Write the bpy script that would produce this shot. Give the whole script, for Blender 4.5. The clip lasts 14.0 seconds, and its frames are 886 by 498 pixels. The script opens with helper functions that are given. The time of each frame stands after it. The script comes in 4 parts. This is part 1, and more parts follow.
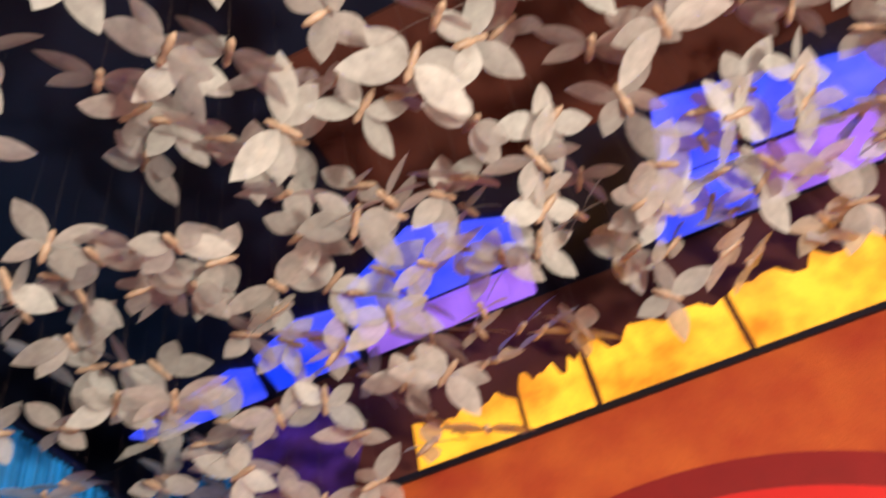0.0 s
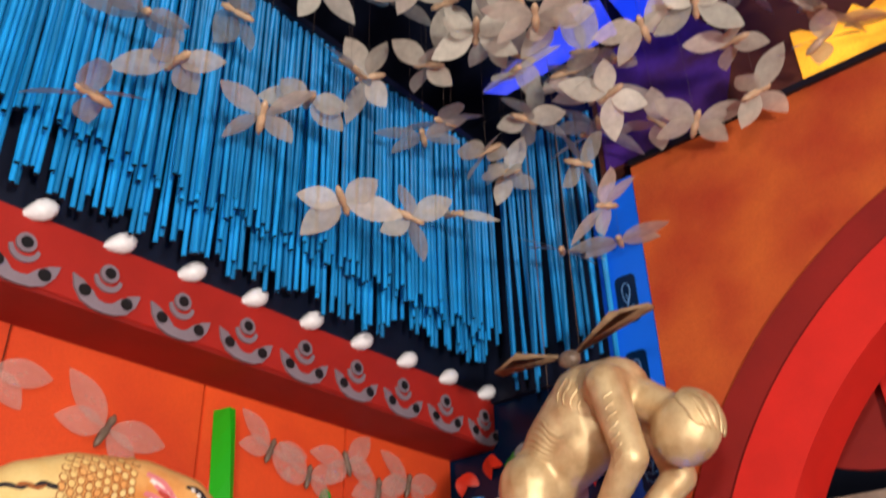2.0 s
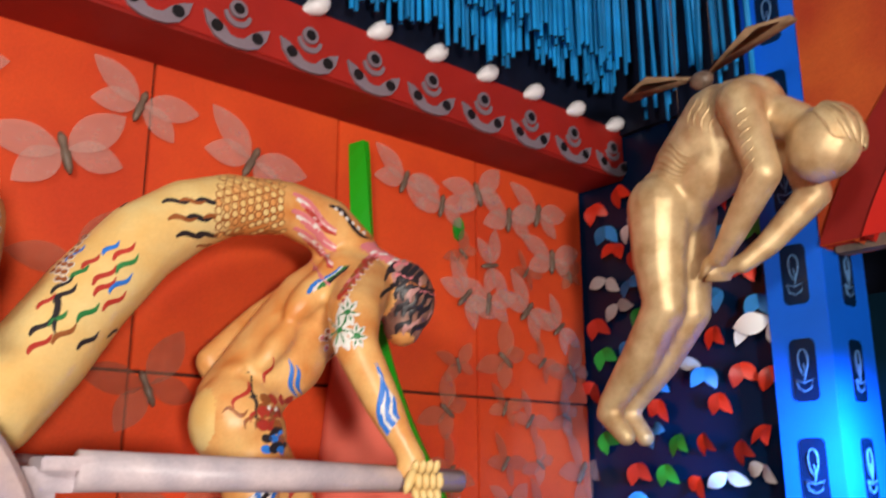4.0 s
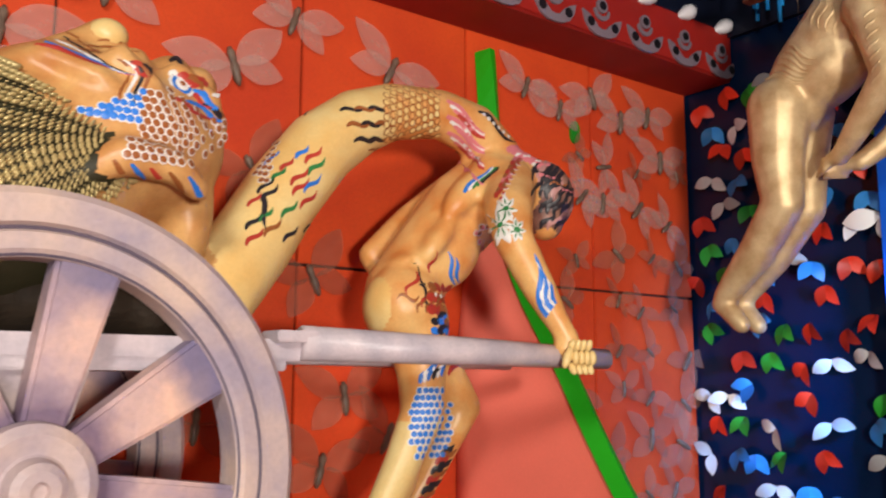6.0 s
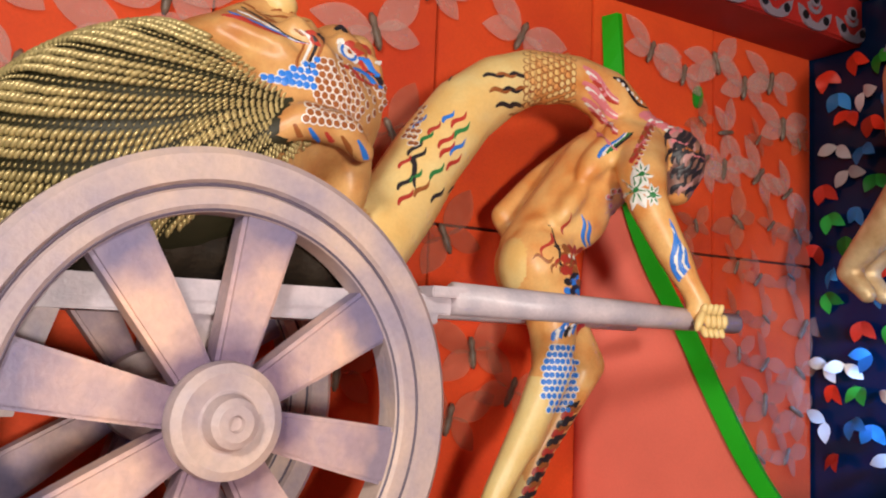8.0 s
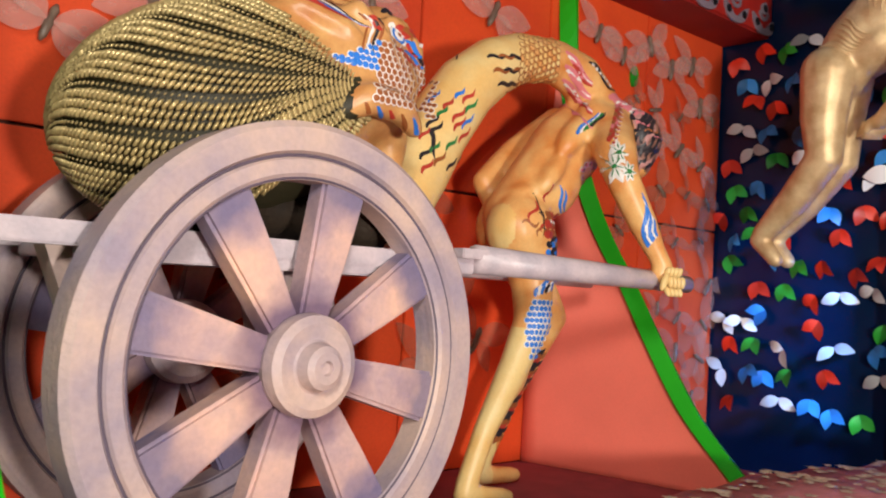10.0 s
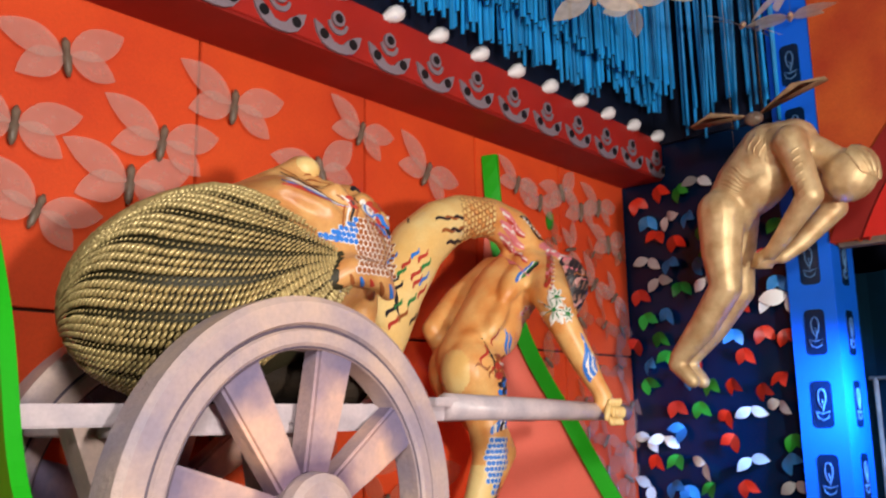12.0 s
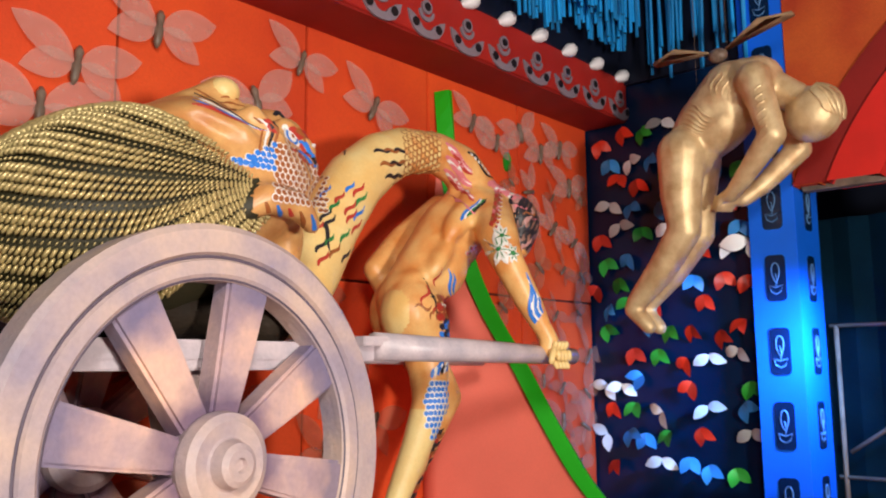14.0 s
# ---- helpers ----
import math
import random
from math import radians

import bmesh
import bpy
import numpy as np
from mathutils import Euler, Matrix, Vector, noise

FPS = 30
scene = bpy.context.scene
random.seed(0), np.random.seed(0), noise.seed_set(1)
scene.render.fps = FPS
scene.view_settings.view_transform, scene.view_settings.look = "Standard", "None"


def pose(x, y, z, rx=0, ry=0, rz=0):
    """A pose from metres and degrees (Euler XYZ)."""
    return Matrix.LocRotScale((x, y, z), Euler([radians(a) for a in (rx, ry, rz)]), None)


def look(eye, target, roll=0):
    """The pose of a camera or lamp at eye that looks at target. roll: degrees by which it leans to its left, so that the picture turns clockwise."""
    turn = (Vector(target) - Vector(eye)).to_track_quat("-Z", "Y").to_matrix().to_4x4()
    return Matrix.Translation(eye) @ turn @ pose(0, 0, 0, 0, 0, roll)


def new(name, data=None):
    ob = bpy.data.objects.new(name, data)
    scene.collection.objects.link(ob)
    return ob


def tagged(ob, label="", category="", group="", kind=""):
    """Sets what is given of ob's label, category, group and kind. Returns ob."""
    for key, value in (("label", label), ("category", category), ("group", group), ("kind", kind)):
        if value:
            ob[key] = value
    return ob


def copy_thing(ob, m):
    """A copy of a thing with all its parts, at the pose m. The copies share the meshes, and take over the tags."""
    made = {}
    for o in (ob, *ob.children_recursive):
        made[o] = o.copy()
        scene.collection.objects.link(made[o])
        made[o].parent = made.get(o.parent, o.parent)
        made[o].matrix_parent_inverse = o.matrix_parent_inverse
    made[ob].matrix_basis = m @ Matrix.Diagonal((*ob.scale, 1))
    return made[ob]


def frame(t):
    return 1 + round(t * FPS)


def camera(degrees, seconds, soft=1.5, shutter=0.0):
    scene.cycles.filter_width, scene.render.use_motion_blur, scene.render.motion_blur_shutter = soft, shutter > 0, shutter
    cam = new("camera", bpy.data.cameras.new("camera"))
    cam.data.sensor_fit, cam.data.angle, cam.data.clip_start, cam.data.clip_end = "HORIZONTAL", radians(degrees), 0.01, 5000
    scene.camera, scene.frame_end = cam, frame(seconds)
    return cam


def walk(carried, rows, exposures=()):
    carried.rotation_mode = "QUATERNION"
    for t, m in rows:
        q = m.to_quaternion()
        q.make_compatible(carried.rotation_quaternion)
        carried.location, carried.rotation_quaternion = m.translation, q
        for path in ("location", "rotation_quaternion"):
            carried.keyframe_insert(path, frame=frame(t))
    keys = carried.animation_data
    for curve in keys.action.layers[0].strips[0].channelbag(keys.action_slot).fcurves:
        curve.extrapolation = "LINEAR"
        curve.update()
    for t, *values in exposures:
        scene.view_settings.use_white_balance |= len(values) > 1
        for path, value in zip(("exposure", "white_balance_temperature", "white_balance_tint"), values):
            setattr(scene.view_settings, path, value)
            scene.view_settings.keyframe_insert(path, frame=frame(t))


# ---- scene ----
cam = camera(53.8, 14.0, soft=2.0, shutter=0.5)
PATH = [
    (0, (-4.295, 0.426, 1.291), (-2.937, 0.712, 2.731), -13.3),
    (0.5, (-4.175, 0.565, 1.27), (-2.811, 1.194, 2.59), -6.8),
    (0.8, (-4.045, 0.799, 1.223), (-2.713, 1.588, 2.489), -3.9),
    (1, (-4.021, 0.844, 1.205), (-2.689, 1.719, 2.414), -2.5),
    (1.5, (-4.02, 0.895, 1.154), (-2.728, 1.928, 2.278), -0.6),
    (2, (-3.978, 0.946, 1.124), (-2.652, 2.061, 2.124), -1.7),
    (2.5, (-3.966, 0.952, 1.098), (-2.621, 2.167, 1.942), -1.4),
    (3, (-3.948, 0.937, 1.066), (-2.607, 2.238, 1.779), -1.3),
    (3.5, (-3.969, 0.978, 1.016), (-2.608, 2.315, 1.614), -1.5),
    (4, (-3.961, 0.962, 0.974), (-2.697, 2.429, 1.474), -0.1),
    (6.5, (-4.542, 0.967, 0.88), (-3.392, 2.588, 1.106), -0.1),
    (7, (-4.604, 0.937, 0.89), (-3.566, 2.637, 1.072), 1.3),
    (7.5, (-4.634, 0.947, 0.88), (-3.59, 2.643, 1.068), 2.0),
    (8, (-4.665, 0.971, 0.871), (-3.621, 2.666, 1.064), 2.2),
    (8.5, (-4.732, 1.019, 0.851), (-3.661, 2.702, 0.994), 6.1),
    (11, (-5.724, 1.036, 0.911), (-4.272, 2.407, 1.005), -0.4),
    (11.5, (-5.782, 1.032, 0.927), (-4.298, 2.36, 1.113), -0.9),
    (12, (-5.791, 0.997, 0.942), (-4.326, 2.304, 1.321), -0.9),
    (12.5, (-5.741, 0.97, 0.938), (-4.239, 2.231, 1.328), -0.9),
    (13, (-5.688, 0.949, 0.928), (-4.14, 2.198, 1.143), -0.7),
    (13.5, (-5.62, 0.929, 0.911), (-4.088, 2.193, 1.145), -0.7),
    (14, (-5.506, 0.993, 0.891), (-4.002, 2.282, 1.167), -0.6),
]
walk(cam, [(t, look(eye, target, roll)) for t, eye, target, roll in PATH],
     [(0, 0.40), (0.5, 0.35), (1.5, 0.32), (2.5, 0.18), (3.0, 0.16), (4.0, 0.0), (6.5, -0.12), (14.0, -0.06)])

# ---- world and lamps ----
world = bpy.data.worlds.new("world")
scene.world = world
world.use_nodes = True
world.node_tree.nodes["Background"].inputs[0].default_value = (0.30, 0.32, 0.45, 1)
world.node_tree.nodes["Background"].inputs[1].default_value = 0.12


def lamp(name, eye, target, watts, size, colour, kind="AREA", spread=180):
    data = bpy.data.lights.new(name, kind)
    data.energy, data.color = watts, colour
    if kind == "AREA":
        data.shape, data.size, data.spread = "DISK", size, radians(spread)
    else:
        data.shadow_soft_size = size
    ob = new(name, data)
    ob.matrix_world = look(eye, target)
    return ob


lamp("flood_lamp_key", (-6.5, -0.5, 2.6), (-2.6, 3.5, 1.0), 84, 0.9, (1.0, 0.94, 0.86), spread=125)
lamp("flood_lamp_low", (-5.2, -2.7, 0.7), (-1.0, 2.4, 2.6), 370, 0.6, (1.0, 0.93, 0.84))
# Added blue fill that brightens the column and dark sheet; no fixture known.
lamp("blue_fill", (-0.34, 2.30, 1.2), (0.06, 3.0, 0.85), 34, 0.25, (0.10, 0.36, 1.0), spread=95)


# ---- materials ----
def mat(name, colour, rough=0.6, metal=0.0, vary=0.12, scale=6.0, bump=0.15, fine=90.0, alpha=1.0, emit=0.0, second=None, spec=0.4, per_object=0.0):
    m = bpy.data.materials.new(name)
    m.use_nodes = True
    nt = m.node_tree
    b = nt.nodes["Principled BSDF"]
    tc = nt.nodes.new("ShaderNodeTexCoord")
    n1 = nt.nodes.new("ShaderNodeTexNoise")
    n1.inputs["Scale"].default_value, n1.inputs["Detail"].default_value = scale, 6
    n2 = nt.nodes.new("ShaderNodeTexNoise")
    n2.inputs["Scale"].default_value, n2.inputs["Detail"].default_value = fine, 4
    ramp = nt.nodes.new("ShaderNodeValToRGB")
    c2 = second or [c * (1 - 2.2 * vary) for c in colour]
    ramp.color_ramp.elements[0].position, ramp.color_ramp.elements[1].position = 0.32, 0.66
    ramp.color_ramp.elements[0].color = (*c2, 1)
    ramp.color_ramp.elements[1].color = (*colour, 1)
    mix = nt.nodes.new("ShaderNodeMixRGB")
    mix.blend_type, mix.inputs[0].default_value = "MULTIPLY", min(1.0, vary * 2.5)
    for n in (n1, n2):
        nt.links.new(tc.outputs["Object"], n.inputs["Vector"])
    nt.links.new(n1.outputs["Fac"], ramp.inputs[0])
    grey = nt.nodes.new("ShaderNodeMapRange")
    grey.inputs["To Min"].default_value, grey.inputs["To Max"].default_value = 0.55, 1.25
    nt.links.new(n2.outputs["Fac"], grey.inputs["Value"])
    nt.links.new(ramp.outputs[0], mix.inputs[1])
    nt.links.new(grey.outputs[0], mix.inputs[2])
    out = mix.outputs[0]
    if per_object:
        info = nt.nodes.new("ShaderNodeObjectInfo")
        hue = nt.nodes.new("ShaderNodeHueSaturation")
        rng = nt.nodes.new("ShaderNodeMapRange")
        rng.inputs["To Min"].default_value, rng.inputs["To Max"].default_value = 1 - per_object, 1 + per_object
        nt.links.new(info.outputs["Random"], rng.inputs["Value"])
        nt.links.new(rng.outputs[0], hue.inputs["Value"])
        nt.links.new(out, hue.inputs["Color"])
        out = hue.outputs[0]
    nt.links.new(out, b.inputs["Base Color"])
    b.inputs["Roughness"].default_value, b.inputs["Metallic"].default_value = rough, metal
    b.inputs["Specular IOR Level"].default_value, b.inputs["Alpha"].default_value = spec, alpha
    if bump:
        bp = nt.nodes.new("ShaderNodeBump")
        bp.inputs["Strength"].default_value, bp.inputs["Distance"].default_value = bump, 0.01
        nt.links.new(n2.outputs["Fac"], bp.inputs["Height"])
        nt.links.new(bp.outputs[0], b.inputs["Normal"])
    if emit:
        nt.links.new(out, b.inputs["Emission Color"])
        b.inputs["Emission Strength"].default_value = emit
    return m


ORANGE = mat("orange_cloth", (0.80, 0.085, 0.012), 0.75, vary=0.14, scale=1.6, second=(0.62, 0.05, 0.010), per_object=0.10)
RED = mat("red_paint", (0.42, 0.017, 0.010), 0.6, vary=0.1, scale=3)
BRIGHT_RED = mat("bright_red_paint", (0.75, 0.02, 0.012), 0.6, vary=0.08, scale=3)
DARK_RED = mat("dark_red_paint", (0.30, 0.012, 0.008), 0.6, vary=0.1, scale=3)
OCHRE = mat("ochre_wall_paint", (0.62, 0.115, 0.018), 0.8, vary=0.20, scale=2.6, second=(0.44, 0.045, 0.010), bump=0.35)
BLUE = mat("blue_paint", (0.004, 0.15, 0.92), 0.45, vary=0.05, scale=3, bump=0.05)
NAVY = mat("navy_cloth", (0.004, 0.007, 0.022), 0.5, vary=0.1)
NAVY_GLOSS = mat("dark_glossy_sheet", (0.002, 0.016, 0.060), 0.22, vary=0.1, scale=3, bump=0.15, fine=8)
BLACK = mat("black_paint", (0.008, 0.007, 0.009), 0.5)
LILAC = mat("lilac_grey_board", (0.24, 0.19, 0.23), 0.6, vary=0.1)
SHELL = mat("white_shell", (0.85, 0.83, 0.85), 0.3, vary=0.05, scale=30)
TUBE = mat("blue_paper_tube", (0.006, 0.28, 0.70), 0.45, vary=0.12, scale=4, per_object=0.35)
GREEN = mat("green_paint", (0.012, 0.42, 0.008), 0.45, vary=0.06, scale=3, bump=0.05)
TEAL = mat("teal_paint", (0.02, 0.52, 0.30), 0.5, vary=0.1, scale=3)
CORAL = mat("coral_red_paint", (0.88, 0.19, 0.13), 0.55, vary=0.06, scale=2, bump=0.05)
WOOD = mat("painted_cart_wood", (0.64, 0.47, 0.40), 0.5, vary=0.16, scale=5, second=(0.36, 0.30, 0.37), bump=0.3, fine=60)
GROOVE = mat("dark_groove_paint", (0.13, 0.10, 0.14), 0.6, vary=0.1)
SHAFT = mat("lilac_painted_shaft", (0.64, 0.54, 0.56), 0.34, vary=0.15, scale=8, second=(0.42, 0.37, 0.42))
SKIN = mat("ochre_statue_paint", (0.80, 0.48, 0.18), 0.36, vary=0.12, scale=7, second=(0.68, 0.25, 0.06), bump=0.05)
NECK = mat("cream_statue_paint", (0.80, 0.62, 0.28), 0.36, vary=0.10, scale=5, second=(0.78, 0.48, 0.16), bump=0.05)
FACE = mat("tan_face_paint", (0.68, 0.38, 0.14), 0.36, vary=0.14, scale=9, second=(0.50, 0.20, 0.06), bump=0.05)
GOLD = mat("gold_paint", (0.84, 0.64, 0.36), 0.46, metal=0.36, vary=0.12, scale=10, second=(0.58, 0.37, 0.18), bump=0.12, fine=160)
HAIR = mat("dark_hair_base", (0.035, 0.030, 0.012), 0.6)
BEAD = mat("gold_hair_bead", (0.60, 0.46, 0.20), 0.33, metal=0.3, vary=0.15, scale=30)
WING = mat("organza_wing", (0.76, 0.70, 0.60), 0.5, vary=0.14, scale=14, alpha=0.70, bump=0.3, fine=140, per_object=0.25)
WALL_WING = mat("wall_organza_wing", (0.80, 0.50, 0.43), 0.6, vary=0.1, scale=12, alpha=0.38, bump=0.2, fine=140)
FAINT_WING = mat("faint_orange_organza_wing", (0.66, 0.27, 0.17), 0.6, vary=0.2, scale=12, alpha=0.36, bump=0.2, fine=140, per_object=0.3)
BODY = mat("pale_nut_body", (0.66, 0.44, 0.28), 0.35, vary=0.15, scale=25)
DARK_BODY = mat("grey_brown_body", (0.22, 0.15, 0.11), 0.4, vary=0.2, scale=25)
MAROON = mat("maroon_cloth", (0.30, 0.055, 0.07), 0.8, vary=0.12)
PRINT_CLOTH = mat("printed_maroon_cloth", (0.62, 0.23, 0.24), 0.7, vary=0.14, scale=8)
CREAM = mat("cream_print", (0.75, 0.62, 0.45), 0.8, vary=0.2, scale=20)
# Yellow light thrown on the wall, put into an emissive colour.
YELLOW_GLOW = mat("yellow_light_glow", (1.0, 0.50, 0.03), 0.6, vary=0.25, scale=3.5, second=(0.55, 0.17, 0.006), emit=0.8)
# Blue light falling on the ceiling, given as emission.
BLUE_GLOW = mat("blue_light_glow", (0.10, 0.12, 1.0), 0.5, vary=0.2, scale=2.2, second=(0.01, 0.05, 0.9), emit=0.8)
VIOLET = mat("violet_paint", (0.10, 0.03, 0.30), 0.6, vary=0.25, scale=4, second=(0.06, 0.015, 0.05))
BROWN = mat("brown_wall_cloth", (0.10, 0.022, 0.010), 0.8, vary=0.2, scale=2)
BAMBOO = mat("woven_bamboo", (0.42, 0.27, 0.15), 0.6, vary=0.2, scale=20, fine=220, bump=0.6)
BEAM = mat("grey_wood_pole", (0.30, 0.22, 0.17), 0.7, vary=0.2, scale=9)
PAINT_BLUE = mat("blue_statue_paint", (0.03, 0.20, 0.70), 0.4, vary=0.1)
PAINT_RED = mat("red_statue_paint", (0.50, 0.045, 0.03), 0.4, vary=0.1)
PAINT_PINK = mat("pink_statue_paint", (0.75, 0.22, 0.25), 0.4, vary=0.1)
PAINT_WHITE = mat("white_statue_paint", (0.80, 0.76, 0.72), 0.4, vary=0.05)
PAINT_DARK = mat("dark_statue_paint", (0.025, 0.02, 0.025), 0.4, vary=0.1)
PAINT_GREEN = mat("green_statue_paint", (0.03, 0.22, 0.06), 0.4, vary=0.1)
PAINT_BROWN = mat("brown_statue_paint", (0.35, 0.11, 0.03), 0.4, vary=0.1)

DUSK = mat("dusky_brown_head_paint", (0.34, 0.17, 0.12), 0.4, vary=0.2, scale=14, second=(0.14, 0.06, 0.05))
PAINT_LILAC = mat("dusky_pink_statue_paint", (0.52, 0.26, 0.24), 0.4, vary=0.1)


def spoke_paint():
    """The cart's wood with lilac near the hub, peach in the middle and slate blue towards the rim."""
    m = WOOD.copy()
    m.name = "airbrushed_spoke_wood"
    nt = m.node_tree
    b = nt.nodes["Principled BSDF"]
    base = b.inputs["Base Color"].links[0].from_socket
    tc = nt.nodes.new("ShaderNodeTexCoord")
    flat = nt.nodes.new("ShaderNodeVectorMath")
    flat.operation = "MULTIPLY"
    flat.inputs[1].default_value = (1, 0, 1)
    dist = nt.nodes.new("ShaderNodeVectorMath")
    dist.operation = "DISTANCE"
    dist.inputs[1].default_value = (-3.922, 0, 0.628)
    wob = nt.nodes.new("ShaderNodeTexNoise")
    wob.inputs["Scale"].default_value = 9
    add = nt.nodes.new("ShaderNodeMath")
    add.operation = "MULTIPLY_ADD"
    add.inputs[1].default_value = 0.16
    ramp = nt.nodes.new("ShaderNodeValToRGB")
    el = ramp.color_ramp.elements
    el[0].position, el[0].color = 0.25, (0.34, 0.28, 0.38, 1)
    el[1].position, el[1].color = 0.58, (0.34, 0.36, 0.54, 1)
    for pos, col in ((0.36, (1.0, 0.86, 0.76, 1)), (0.47, (0.96, 0.82, 0.74, 1))):
        e = el.new(pos)
        e.color = col
    mix = nt.nodes.new("ShaderNodeMixRGB")
    mix.blend_type, mix.inputs[0].default_value = "MULTIPLY", 1.0
    gain = nt.nodes.new("ShaderNodeMixRGB")
    gain.blend_type, gain.inputs[0].default_value = "MULTIPLY", 1.0
    gain.inputs[2].default_value = (1.35, 1.35, 1.35, 1)
    nt.links.new(tc.outputs["Object"], flat.inputs[0])
    nt.links.new(tc.outputs["Object"], wob.inputs["Vector"])
    nt.links.new(flat.outputs[0], dist.inputs[0])
    nt.links.new(wob.outputs["Fac"], add.inputs[0])
    nt.links.new(dist.outputs["Value"], add.inputs[2])
    nt.links.new(add.outputs[0], ramp.inputs[0])
    nt.links.new(base, mix.inputs[1])
    nt.links.new(ramp.outputs[0], mix.inputs[2])
    nt.links.new(mix.outputs[0], gain.inputs[1])
    nt.links.new(gain.outputs[0], b.inputs["Base Color"])
    return m


SPOKE = spoke_paint()


# ---- mesh helpers ----
def part(name, bm, material, parent=None, label="", smooth=False):
    me = bpy.data.meshes.new(name)
    bm.normal_update()
    bm.to_mesh(me)
    bm.free()
    for m in (material if isinstance(material, (list, tuple)) else [material]):
        me.materials.append(m)
    if smooth:
        me.polygons.foreach_set("use_smooth", [True] * len(me.polygons))
    ob = new(name, me)
    ob.parent = parent
    return tagged(ob, label)


def thing(name, label, category, group="", at=None):
    ob = new(name)
    ob.empty_display_size = 0.1
    if at:
        ob.location = at
    return tagged(ob, label, category, group)


def box(bm, lo, hi, m=None, bevel=0.0, mi=0):
    vs = [bm.verts.new((x, y, z)) for z in (lo[2], hi[2]) for x, y in ((lo[0], lo[1]), (hi[0], lo[1]), (hi[0], hi[1]), (lo[0], hi[1]))]
    fs = [bm.faces.new([vs[i] for i in f]) for f in ((3, 2, 1, 0), (4, 5, 6, 7), (0, 1, 5, 4), (1, 2, 6, 5), (2, 3, 7, 6), (3, 0, 4, 7))]
    for f in fs:
        f.material_index = mi
    if bevel:
        es = {e for f in fs for e in f.edges}
        bmesh.ops.bevel(bm, geom=list(es), offset=bevel, segments=2, affect="EDGES")
    elif m is not None:
        bmesh.ops.transform(bm, matrix=m, verts=vs)
    return vs


def boxed(lo, hi, bevel=0.0):
    bm = bmesh.new()
    box(bm, lo, hi, bevel=bevel)
    return bm


def prism(bm, outline, y0, y1, mi=0):
    """An outline in x, z pushed from y0 to y1."""
    a = [bm.verts.new((x, y0, z)) for x, z in outline]
    b = [bm.verts.new((x, y1, z)) for x, z in outline]
    n = len(outline)
    fs = [bm.faces.new(a), bm.faces.new(b[::-1])]
    fs += [bm.faces.new((a[i], b[i], b[(i + 1) % n], a[(i + 1) % n])) for i in range(n)]
    for f in fs:
        f.material_index = mi
    bmesh.ops.recalc_face_normals(bm, faces=fs)
    return a + b


def lathe(bm, profile, steps=48, axis="y", mi=0):
    """Rings of (along, radius) about an axis."""
    rings = []
    for u, r in profile:
        ring = []
        for k in range(steps):
            a = 2 * math.pi * k / steps
            c, s = r * math.cos(a), r * math.sin(a)
            ring.append(bm.verts.new((c, u, s) if axis == "y" else (c, s, u)))
        rings.append(ring)
    fs = []
    for p, q in zip(rings, rings[1:]):
        for k in range(steps):
            fs.append(bm.faces.new((p[k], p[(k + 1) % steps], q[(k + 1) % steps], q[k])))
    for f in fs:
        f.material_index = mi
    return rings, fs


def sweep(bm, points, radii, steps=10, mi=0, flat=1.0):
    """A closed tube along points."""
    pts = [Vector(p) for p in points]
    rings = []
    for i, p in enumerate(pts):
        d = (pts[min(i + 1, len(pts) - 1)] - pts[max(i - 1, 0)]).normalized()
        u = d.cross(Vector((0, 0, 1)) if abs(d.z) < 0.9 else Vector((0, 1, 0))).normalized()
        v = u.cross(d)
        r = radii[i] if isinstance(radii, (list, tuple)) else radii
        rings.append([bm.verts.new(p + u * (r * math.cos(2 * math.pi * k / steps)) + v * (flat * r * math.sin(2 * math.pi * k / steps))) for k in range(steps)])
    fs = []
    for p, q in zip(rings, rings[1:]):
        fs += [bm.faces.new((p[k], p[(k + 1) % steps], q[(k + 1) % steps], q[k])) for k in range(steps)]
    fs += [bm.faces.new(rings[0][::-1]), bm.faces.new(rings[-1])]
    for f in fs:
        f.material_index = mi
        f.smooth = True
    return fs


def ball_template(u, v):
    vs = [(0, 0, 1)] + [(math.sin(math.pi * i / v) * math.cos(2 * math.pi * k / u), math.sin(math.pi * i / v) * math.sin(2 * math.pi * k / u), math.cos(math.pi * i / v)) for i in range(1, v) for k in range(u)] + [(0, 0, -1)]
    fs = [(0, 1 + k, 1 + (k + 1) % u) for k in range(u)]
    fs += [(1 + i * u + k, 1 + (i + 1) * u + k, 1 + (i + 1) * u + (k + 1) % u, 1 + i * u + (k + 1) % u) for i in range(v - 2) for k in range(u)]
    fs += [(len(vs) - 1, 1 + (v - 2) * u + (k + 1) % u, 1 + (v - 2) * u + k) for k in range(u)]
    return np.array(vs), fs


BALLS = {}


